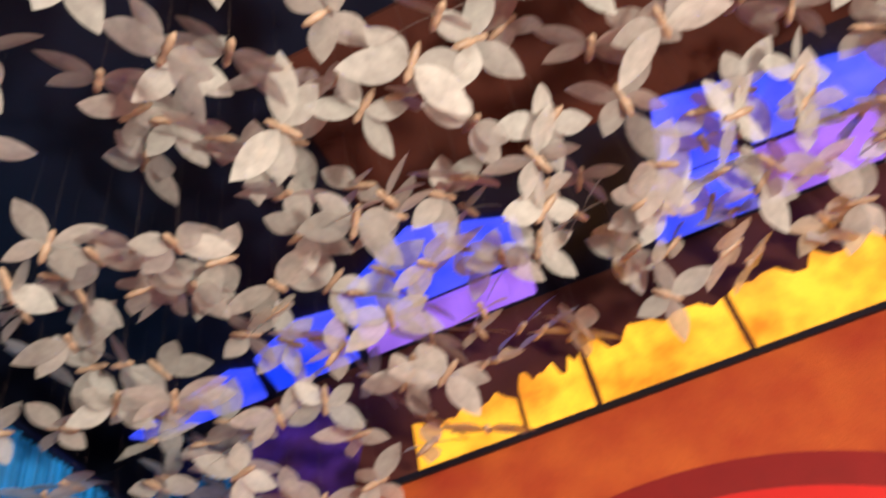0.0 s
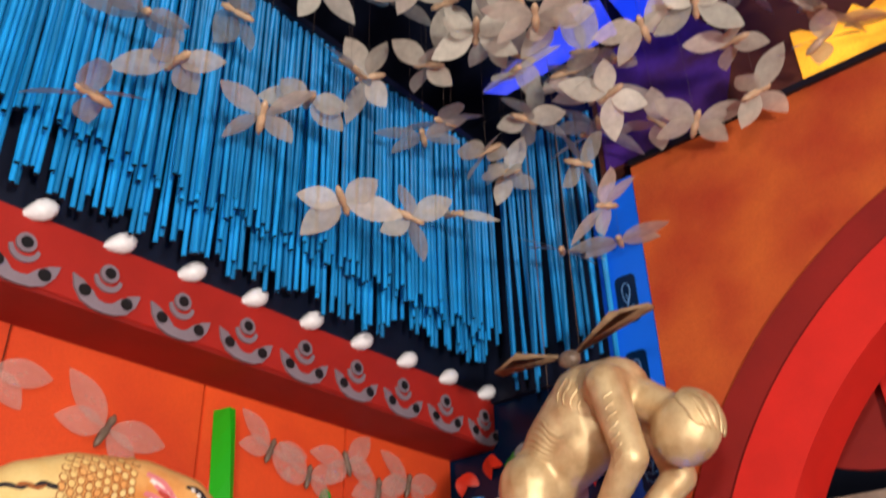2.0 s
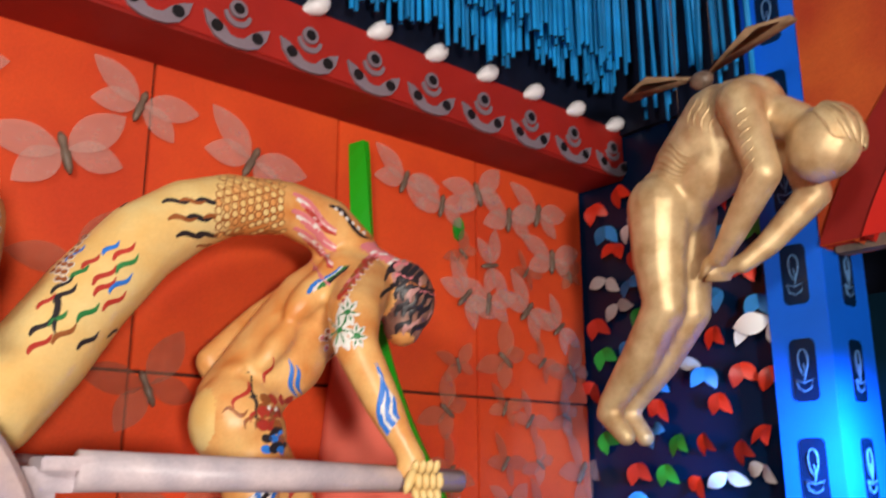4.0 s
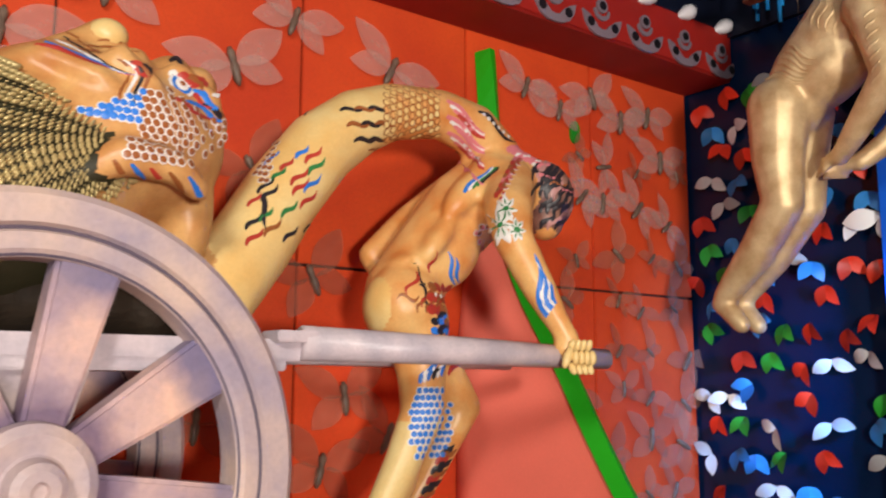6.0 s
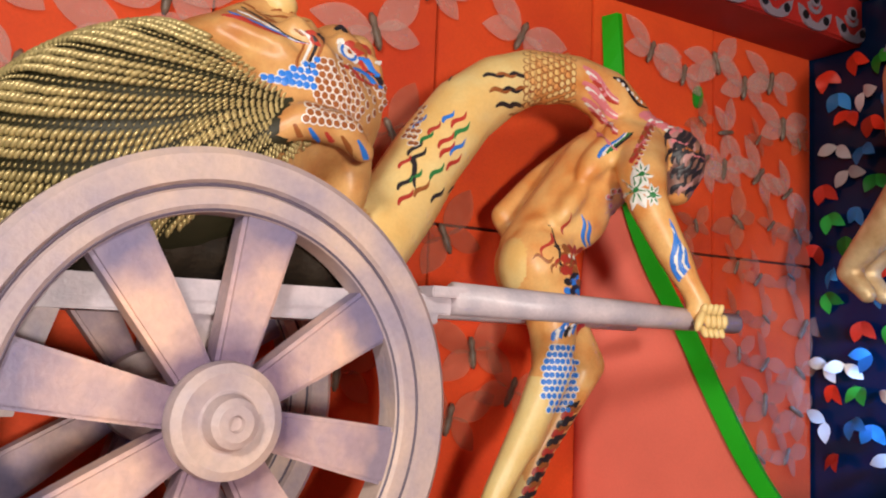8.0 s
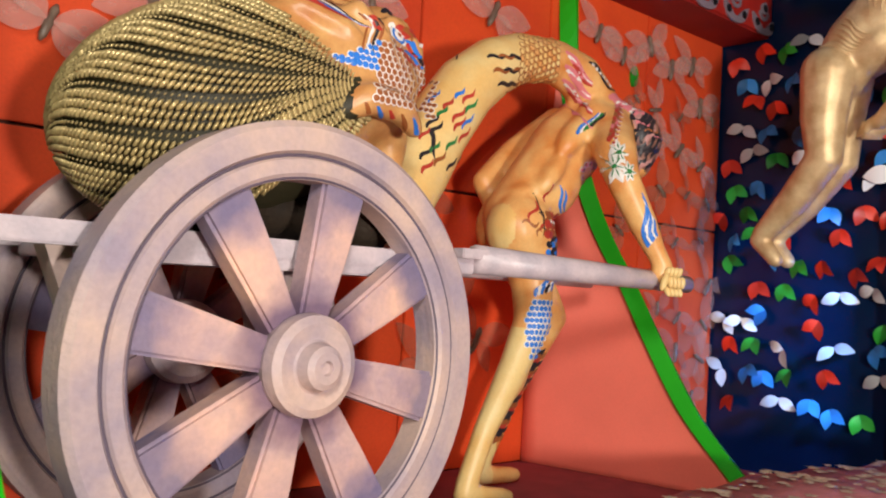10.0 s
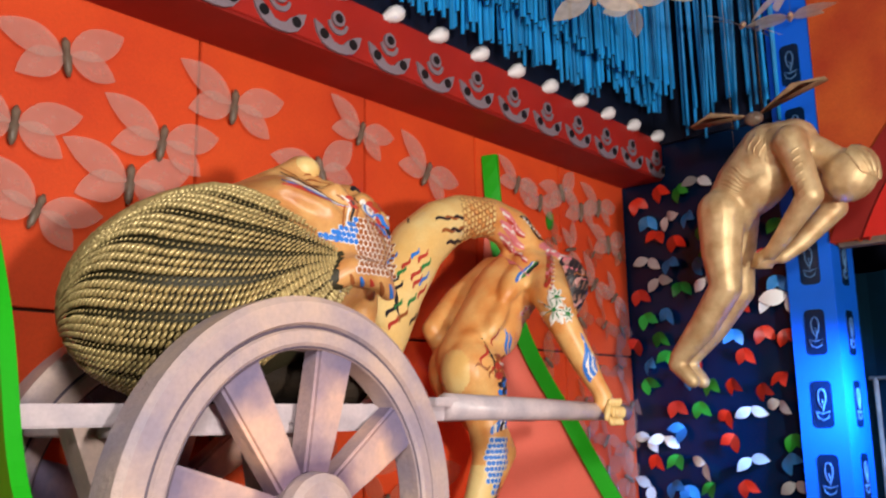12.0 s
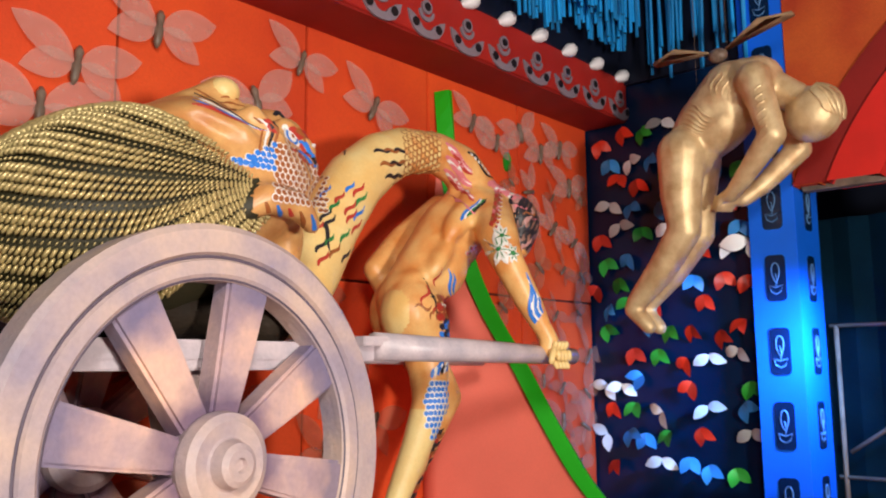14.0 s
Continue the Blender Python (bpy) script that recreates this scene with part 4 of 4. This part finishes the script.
# Blue and violet light on the ceiling is modelled as self-glowing panels.
blue_label = "blue violet light cast on the ceiling, as a glowing panel"
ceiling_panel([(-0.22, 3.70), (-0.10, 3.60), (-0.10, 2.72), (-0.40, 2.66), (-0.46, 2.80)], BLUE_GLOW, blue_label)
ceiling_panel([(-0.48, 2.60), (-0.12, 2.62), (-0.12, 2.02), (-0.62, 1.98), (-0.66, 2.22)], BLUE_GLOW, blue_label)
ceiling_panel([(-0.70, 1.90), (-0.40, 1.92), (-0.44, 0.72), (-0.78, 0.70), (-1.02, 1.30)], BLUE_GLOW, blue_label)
ceiling_panel([(-0.36, 1.92), (-0.10, 1.94), (-0.10, 0.78), (-0.38, 0.74)], VIOLET_GLOW := mat("violet_light_glow", (0.35, 0.16, 0.95), 0.5, vary=0.2, scale=2.2, emit=0.7), "pale violet light cast on the ceiling, as a glowing panel")
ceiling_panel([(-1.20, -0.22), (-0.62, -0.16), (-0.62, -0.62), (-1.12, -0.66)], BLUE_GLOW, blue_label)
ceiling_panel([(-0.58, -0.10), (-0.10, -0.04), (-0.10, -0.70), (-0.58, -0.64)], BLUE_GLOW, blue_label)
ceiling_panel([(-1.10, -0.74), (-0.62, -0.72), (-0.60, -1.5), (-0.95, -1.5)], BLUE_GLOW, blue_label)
ceiling_panel([(-0.56, -0.72), (-0.10, -0.78), (-0.10, -1.7), (-0.52, -1.6)], VIOLET_GLOW, "pale violet light cast on the ceiling, as a glowing panel")
ceiling_panel([(-2.3, 1.5), (-1.2, 1.45), (-1.25, -2.6), (-2.5, -2.6)], BROWN, "dark brown cloth panel under the ceiling")

# ---- behind the arch ----
tagged(part("timber_beam", boxed((0.06, -1.7, 1.985), (0.16, 2.79, 2.045), 0.008), BEAM), "grey weathered timber beam across the arched opening", "beam")
rack = thing("timber_frame", "thin pale timber frame standing behind the opening", "frame", at=(0, 0, 0))
bm = bmesh.new()
sweep(bm, [(0.6, 2.80, FLOOR), (0.6, 2.80, 1.16)], 0.016, 8)
part("post", bm, BEAM, rack)
bm = bmesh.new()
sweep(bm, [(0.6, 1.00, FLOOR), (0.6, 1.00, 1.16)], 0.016, 8)
part("post", bm, BEAM, rack)
for z in (1.16, 0.18):
    bm = bmesh.new()
    sweep(bm, [(0.6, 2.84, z), (0.6, 0.96, z)], 0.014, 8)
    part("rail", bm, BEAM, rack)
bm = bmesh.new()
sweep(bm, [(0.6, 2.76, 0.34), (0.6, 1.60, 1.14)], 0.014, 8)
part("brace", bm, BEAM, rack)
TEAL_CLOTH = mat("dark_teal_cloth", (0.004, 0.035, 0.070), 0.85, vary=0.2, scale=2, spec=0.08)
bm = bmesh.new()
rows = [[bm.verts.new((0.74 + 0.03 * math.sin(9 * k), 2.95 - 0.12 * k, z)) for z in (FLOOR, 0.6, 1.2, 1.9)] for k in range(36)]
for a, b in zip(rows, rows[1:]):
    for k in range(3):
        bm.faces.new((a[k], a[k + 1], b[k + 1], b[k]))
bmesh.ops.solidify(bm, geom=bm.faces[:], thickness=0.01)
tagged(part("hanging_cloth", bm, TEAL_CLOTH), "dark teal hanging cloth in folds behind the frame", "cloth")
valance = upright_panel("red_valance", [(2.62, 3.2), (2.60, 2.75)] + [(1.95 + 0.62 * math.cos(a), 2.72 + 0.50 * math.sin(a)) for a in np.linspace(0, -math.pi, 20)] + [(1.30, 3.2)], 0.46, 0.50, DARK_RED, "rounded dark red board hanging inside the arch")
valance["category"], valance["group"] = "valance", "boards inside the arch"
post = thing("red_post", "red painted post with dark lamp plaques behind the arch", "post", at=(0, 0, 0))
part("post_shaft", boxed((0.40, 1.74, FLOOR), (0.60, 1.92, 3.3), 0.004), BRIGHT_RED, post)
for k in range(7):
    bm = boxed((0.39, 1.785, 0.5 + 0.40 * k), (0.40, 1.875, 0.72 + 0.40 * k), 0.003)
    part("plaque", bm, BLACK, post)
beads = thing("bead_string", "string of white beads hanging inside the arch", "beads", at=(0, 0, 0))
bs = Soup()
bs.ball(Matrix.Diagonal((0.02, 0.02, 0.02, 1)), 10, 7, 0)
me = bs.mesh("bead")
me.materials.append(SHELL)
for k in range(40):
    u = k / 39
    ob = new("bead", me)
    ob.parent = beads
    ob.location = (0.12, 1.25 - 0.9 * u, 2.70 + 0.28 * math.sin(math.pi * (0.1 + 0.8 * u)))


# ---- curved sails with green edges ----
def curve_at(points, k):
    k = min(max(k, 0.0), 0.9999) * (len(points) - 1)
    i = int(k)
    p = [Vector(points[min(max(i + d, 0), len(points) - 1)]) for d in (-1, 0, 1, 2)]
    t = k - i
    return 0.5 * (2 * p[1] + (p[2] - p[0]) * t + (2 * p[0] - 5 * p[1] + 4 * p[2] - p[3]) * t * t + (3 * p[1] - p[0] - 3 * p[2] + p[3]) * t ** 3)


def sail(edge, left, bulge, face_material, label, width=0.05, side=1):
    t = thing("curved_sail", label, "stage prop", "curved sails beside the cart", at=(0, 0, 0))
    bm = bmesh.new()
    grid = []
    for i in range(33):
        k = i / 32
        a, b = curve_at(edge, k), curve_at(left, k)
        row = []
        for j in range(13):
            u = j / 12
            p = a.lerp(b, u) + Vector(bulge) * (math.sin(math.pi * u ** 0.8) * k ** 1.4)
            row.append(bm.verts.new(p))
        grid.append(row)
    for p, q in zip(grid, grid[1:]):
        for j in range(12):
            f = bm.faces.new((p[j], p[j + 1], q[j + 1], q[j]))
            f.smooth = True
    bmesh.ops.recalc_face_normals(bm, faces=bm.faces)
    bmesh.ops.solidify(bm, geom=bm.faces[:], thickness=0.012)
    part("sail_face", bm, face_material, t)
    bm = bmesh.new()
    rows = []
    for i in range(41):
        k = i / 40
        a, b = curve_at(edge, k), curve_at(left, k)
        d = (b - a).normalized()
        up = (curve_at(edge, k + 0.02) - curve_at(edge, k - 0.02)).normalized()
        nor = d.cross(up).normalized() * side
        rows.append([bm.verts.new(a + d * (width * x) + nor * h) for x, h in ((-0.75, -0.02), (-0.75, 0.022), (0.4, 0.022), (0.4, -0.02))])
    for p, q in zip(rows, rows[1:]):
        for j in range(4):
            bm.faces.new((p[j], p[(j + 1) % 4], q[(j + 1) % 4], q[j]))
    bm.faces.new(rows[0]), bm.faces.new(rows[-1][::-1])
    bmesh.ops.recalc_face_normals(bm, faces=bm.faces)
    part("green_edge", bm, GREEN, t, "bright green painted edge strip")
    return t


def board_curve(x, points):
    return [(x, y, z) for y, z in points], [(x, WALL_Y - 0.012, z) for y, z in points]


right_curve = [(4.315, 2.56), (4.28, 2.0), (4.21, 1.60), (4.07, 1.25), (3.86, 0.92), (3.66, 0.60), (3.47, 0.33), (3.27, 0.13), (3.07, DECK)]
right_edge, right_back = board_curve(-1.55, right_curve)
right_edge = [(x - 0.085 * min(1.0, max(0.0, (z - 1.0) / 1.2)), y, z) for x, y, z in right_edge]
right_back = [(x - 0.24 + 0.15 * min(1.0, max(0.0, (z - 1.0) / 1.2)), y, z) for x, y, z in right_back]
sail(right_edge, right_back, (0.05, 0, 0), CORAL, "coral red curved sail board with a green edge", width=0.085)
left_curve = [(3.90, 2.5), (3.76, 1.8), (3.46, 1.22), (3.29, 0.80), (2.95, 0.476), (2.67, 0.2), (2.34, FLOOR)]
sail(*board_curve(-4.88, left_curve), (-0.03, 0, 0), TEAL, "teal green curved sail board with a bright green edge", width=0.19)
LEAF = mat("green_leaf_paint", (0.01, 0.30, 0.02), 0.5, vary=0.1)
bm = bmesh.new()
prism(bm, [(-0.94 + 0.035 * math.sin(t), 2.255 + 0.065 * math.cos(t)) for t in np.linspace(0, 2 * math.pi, 15)[:-1]], WALL_Y - 0.02, WALL_Y - 0.001)
tagged(part("green_leaf", bm, LEAF), "small green leaf fixed on the orange wall", "leaf")


# ---- patterned cloth in front ----
def draped():
    t = thing("draped_bench", "low bench draped in maroon cloth with cream flowers", "bench", at=(0, 0, 0))
    r = random.Random(8)
    line = [(-3.25, 3.06, 0.05), (-2.6, 2.98, 0.12), (-1.9, 2.90, 0.16), (-1.1, 2.80, 0.16), (-0.5, 2.66, 0.14), (-0.1, 2.60, 0.10)]
    bm = bmesh.new()
    grid = []
    for i in range(41):
        a = curve_at(line, i / 40)
        wav = 0.010 * math.sin(i * 1.3) + 0.008 * math.sin(i * 0.47)
        grid.append([bm.verts.new(p) for p in ((a.x, a.y + 0.04, FLOOR), (a.x, a.y + 0.02, a.z - 0.04), (a.x, a.y, a.z + wav), (a.x, a.y - 0.30, a.z + 0.015 + wav), (a.x, a.y - 0.62, a.z + wav), (a.x, a.y - 0.66, a.z - 0.05), (a.x, a.y - 0.70, FLOOR))])
    for p, q in zip(grid, grid[1:]):
        for j in range(6):
            f = bm.faces.new((p[j], p[j + 1], q[j + 1], q[j]))
            f.smooth = True
    bm.faces.new(grid[0]), bm.faces.new(grid[-1][::-1])
    bmesh.ops.recalc_face_normals(bm, faces=bm.faces)
    part("cloth", bm, PRINT_CLOTH, t)
    sp = Soup()
    for n in range(520):
        k, v = r.random(), r.uniform(0.03, 0.6)
        a = curve_at(line, k)
        i = k * 40
        z = a.z + 0.010 * math.sin(i * 1.3) + 0.008 * math.sin(i * 0.47) + 0.016
        c = Vector((a.x, a.y - v, z))
        rr = r.uniform(0.018, 0.042)
        o = r.random() * 6
        ring = []
        for m in range(10):
            b = o + 2 * math.pi * m / 10
            ring.append(c + Vector((math.cos(b), math.sin(b), 0)) * rr * (1.0 if m % 2 else 0.55))
        sp.add([c + Vector((0, 0, 0.004))] + ring, [(0, 1 + m, 1 + (m + 1) % 10) for m in range(10)], 0)
    me = sp.mesh("flower_print")
    me.materials.append(CREAM)
    ob = new("flower_print", me)
    ob.parent = t
    tagged(ob, "cream printed flowers", kind="stuff")


draped()


# ---- butterflies ----
def leaf_mesh(length, width, material, name="wing", droop=0.08, tip=0.9):
    """A leaf-shaped wing along +y with a mid rib and slight curl."""
    bm = bmesh.new()
    n = 8
    rows = []
    for i in range(n + 1):
        k = i / n
        w = width * 0.5 * math.sin(math.pi * k ** tip) ** 0.8 if 0 < i < n else 0.002
        z = droop * length * (k - k * k * 1.6)
        rows.append([bm.verts.new((w * u, length * k, z + 0.06 * w * abs(u))) for u in (-1, -0.5, 0, 0.5, 1)])
    for a, b in zip(rows, rows[1:]):
        for j in range(4):
            f = bm.faces.new((a[j], a[j + 1], b[j + 1], b[j]))
            f.smooth = True
    me = bpy.data.meshes.new(name)
    bm.to_mesh(me)
    bm.free()
    me.materials.append(material)
    return me


def butterfly(material, body_material, label, group, span=0.24, thread=None, spread=0.0, dihedral=10):
    t = thing("butterfly", label, "butterfly", group)
    fore = leaf_mesh(span, span * 0.50, material)
    hind = leaf_mesh(span * 0.76, span * 0.46, material)
    for s in (-1, 1):
        for me, a in ((fore, 62 - spread), (hind, 118 + spread)):
            w = new("wing", me)
            w.parent = t
            w.matrix_basis = pose(s * 0.012, 0, 0, 0, -s * dihedral, -s * a)
    bm = bmesh.new()
    sweep(bm, [(0, -0.095, 0), (0, -0.07, 0), (0, -0.01, 0.004), (0, 0.0, 0.004), (0, 0.045, 0.004), (0, 0.07, 0)], [0.006, 0.017, 0.020, 0.013, 0.019, 0.008], 9)
    part("body", bm, body_material, t)
    if thread:
        bm = bmesh.new()
        sweep(bm, [(0, 0, 0.01), (0, 0, thread)], 0.0011, 4)
        part("thread", bm, PAINT_WHITE, t)
    return t


rnd = random.Random(21)
proto = [butterfly(WING, BODY, "translucent beige organza butterfly hanging on a thread", "butterflies hanging under the ceiling", sp, None, sd, dh) for sp, sd, dh in ((0.27, 0, 8), (0.25, 10, 24), (0.29, -6, -10), (0.24, 4, 36))]
used = [False] * 4
hung = []


def hang(x, y, z, tilt=30):
    k = rnd.randrange(4)
    m = pose(x, y, z, rnd.uniform(-tilt, tilt), rnd.uniform(-tilt, tilt), rnd.uniform(0, 360))
    if not used[k]:
        used[k] = True
        proto[k].matrix_basis = m
        ob = proto[k]
    else:
        ob = copy_thing(proto[k], m)
    hung.append((ob, m, (x, y, z)))


tb = bmesh.new()
sweep(tb, [(0, 0, 0), (0, 0, 1)], 0.0006, 4)
THREAD = bpy.data.meshes.new("thread")
tb.to_mesh(THREAD)
tb.free()
THREAD.materials.append(DARK_BODY)
# the lower fringe along the curtain and the wall
for x, y, z in ((-2.93, 3.45, 3.20), (-2.80, 3.45, 3.69), (-2.63, 3.45, 3.55), (-2.39, 3.45, 4.01), (-2.19, 3.45, 3.54), (-2.44, 3.45, 4.24), (-1.94, 3.45, 3.77), (-1.56, 3.45, 4.16),
                (-1.14, 3.45, 4.01), (-0.89, 3.45, 3.63), (-1.24, 3.45, 3.45), (-1.70, 3.45, 3.32), (-0.60, 3.10, 4.29), (-0.60, 2.68, 4.19), (-0.60, 3.31, 3.98), (-0.60, 2.82, 3.81),
                (-0.60, 1.91, 4.09), (-0.42, 3.10, 3.46), (-0.20, 2.86, 3.52), (-0.42, 2.80, 3.62), (-0.80, 3.00, 4.08), (-0.80, 2.50, 3.97), (-0.36, 2.25, 3.92), (-0.40, 1.90, 3.90), (-0.45, 1.55, 3.98), (-0.34, 1.25, 4.02), (-1.43, 2.84, 4.16), (-1.16, 1.74, 4.20), (-0.99, 1.25, 3.95)):
    hang(x, y, z)
for i in range(13):
    for j in range(18):
        x, y = -3.45 + 0.262 * i + rnd.uniform(-0.11, 0.11), -1.35 + 0.272 * j + rnd.uniform(-0.11, 0.11)
        if x > -0.28 or y > 3.45:
            continue
        if x < -2.5 and rnd.random() < 0.38:
            continue
        low = 3.86 + 0.09 * (3.4 - y) * (y > 1) + 0.2 * (y <= 1)
        hang(x, y, low + rnd.uniform(0.10, 0.72), 38)

for ob, m, (x, y, z) in hung:
    th = new("thread", THREAD)
    th.parent = ob
    th.matrix_basis = m.inverted() @ pose(x, y, z) @ Matrix.Diagonal((1, 1, max(0.05, CEIL - z), 1))

# on the orange wall
wall_proto = [butterfly(WALL_WING, DARK_BODY, "pale pinkish organza butterfly pinned to the orange wall", "butterflies on the orange wall", 0.29, None, -4, 6),
              butterfly(FAINT_WING, DARK_BODY, "faint orange organza butterfly pinned to the orange wall", "butterflies on the orange wall", 0.29, None, 8, 14)]
pinned = [0, 0]


def pin(x, z, size=1.0, roll=0.0, yaw=0.0, which=0):
    m = pose(x, WALL_Y - 0.035, z, 90, roll, yaw)
    ob = copy_thing(wall_proto[which], m) if pinned[which] else wall_proto[which]
    ob.matrix_basis = m
    ob.scale = (size, size, size)
    pinned[which] += 1


for x, z in ((-3.53, 2.40), (-2.72, 2.46), (-2.20, 2.34), (-4.33, 2.40), (-4.51, 2.07), (-3.89, 2.14), (-4.03, 1.93), (-4.40, 1.75), (-3.00, 2.19), (-1.33, 2.44), (-0.82, 2.48), (-0.34, 2.45),
             (-1.08, 2.36), (-0.58, 2.38), (-0.23, 2.19), (-5.0, 2.42), (-5.0, 1.95), (-4.9, 1.45)):
    pin(x, z, rnd.uniform(0.85, 1.08) if x < -1.5 else rnd.uniform(0.75, 0.9), rnd.uniform(-28, 28))
for i in range(4):
    for j in range(8):
        pin(-0.98 + 0.29 * i + rnd.uniform(-0.08, 0.08), 2.12 - 0.27 * j + rnd.uniform(-0.06, 0.06), rnd.uniform(0.45, 0.85), rnd.uniform(-80, 80), which=1 if j > 1 or rnd.random() < 0.4 else 0)
for x, z in ((-2.60, 1.31), (-2.43, 0.80), (-2.54, 0.50), (-3.1, 0.7), (-3.4, 0.35), (-2.9, 1.75), (-3.6, 0.9), (-2.2, 0.62)):
    pin(x, z, 0.9, rnd.uniform(-30, 30), which=1)

# small ones on the dark sheet
COLOURS = {"red": mat("red_foil_wing", (0.85, 0.05, 0.02), 0.4, vary=0.1, per_object=0.55), "green": mat("green_foil_wing", (0.03, 0.40, 0.04), 0.4, vary=0.1, per_object=0.55),
           "blue": mat("blue_foil_wing", (0.04, 0.32, 0.85), 0.4, vary=0.1, per_object=0.55), "white": mat("white_foil_wing", (0.75, 0.78, 0.80), 0.4, vary=0.05, per_object=0.55)}
small = {}
for name, m in COLOURS.items():
    t = thing("small_butterfly", name + " foil butterfly fixed on the dark sheet wall", "butterfly", "coloured butterflies on the dark wall")
    me = leaf_mesh(0.125, 0.076, m, droop=0.30)
    for s in (-1, 1):
        w = new("wing", me)
        w.parent = t
        w.matrix_basis = pose(0, 0, 0, 0, 0, -s * (150 if name != "white" else 118)) @ pose(0, 0, 0, 14, 0, 0)
    small[name] = [t, False]
order = ["red", "blue", "white", "green", "red", "green", "blue", "white", "red"]
n = 0
for j in range(14):
    for i in range(7):
        y = 4.26 - 0.178 * i - 0.089 * (j % 2) + rnd.uniform(-0.04, 0.04)
        z = 2.60 - 0.178 * j + rnd.uniform(-0.045, 0.045)
        n += 1
        if y < 3.14 or rnd.random() < 0.10:
            continue
        ent = small[order[(n * 4 + j + rnd.randrange(2)) % 9]]
        m = pose(0.06, y, z, 90, rnd.uniform(-35, 35), -90) @ pose(0, 0, 0, rnd.uniform(-25, 25), rnd.uniform(-30, 30), rnd.uniform(-30, 30))
        if ent[1]:
            copy_thing(ent[0], m)
        else:
            ent[0].matrix_basis = m
            ent[1] = True

copy_thing(small["white"][0], pose(0.02, 3.13, 1.70, 90, 25, -90) @ Matrix.Diagonal((1.5, 1.5, 1.5, 1)))


# ---- dark cloth bundle that carries the head on the cart bed ----
soup = Soup()
r = random.Random(4)
for k in range(26):
    blob(soup, (-4.22 + 0.028 * k, 3.66 + r.uniform(-0.05, 0.05), 1.06 + 0.04 * math.sin(0.12 * k)), (0.10, 0.24, 0.115), (0, r.uniform(-20, 20), r.uniform(-12, 12)))
me = melted(soup, 0.02, 3)
me.materials.clear()
me.materials.append(mat("dark_brown_bundle_cloth", (0.030, 0.017, 0.008), 0.8, vary=0.2, scale=9, bump=0.5, fine=40))
tagged(new("brown_cloth", me), "bunched dark brown cloth under the giant head", "cloth")
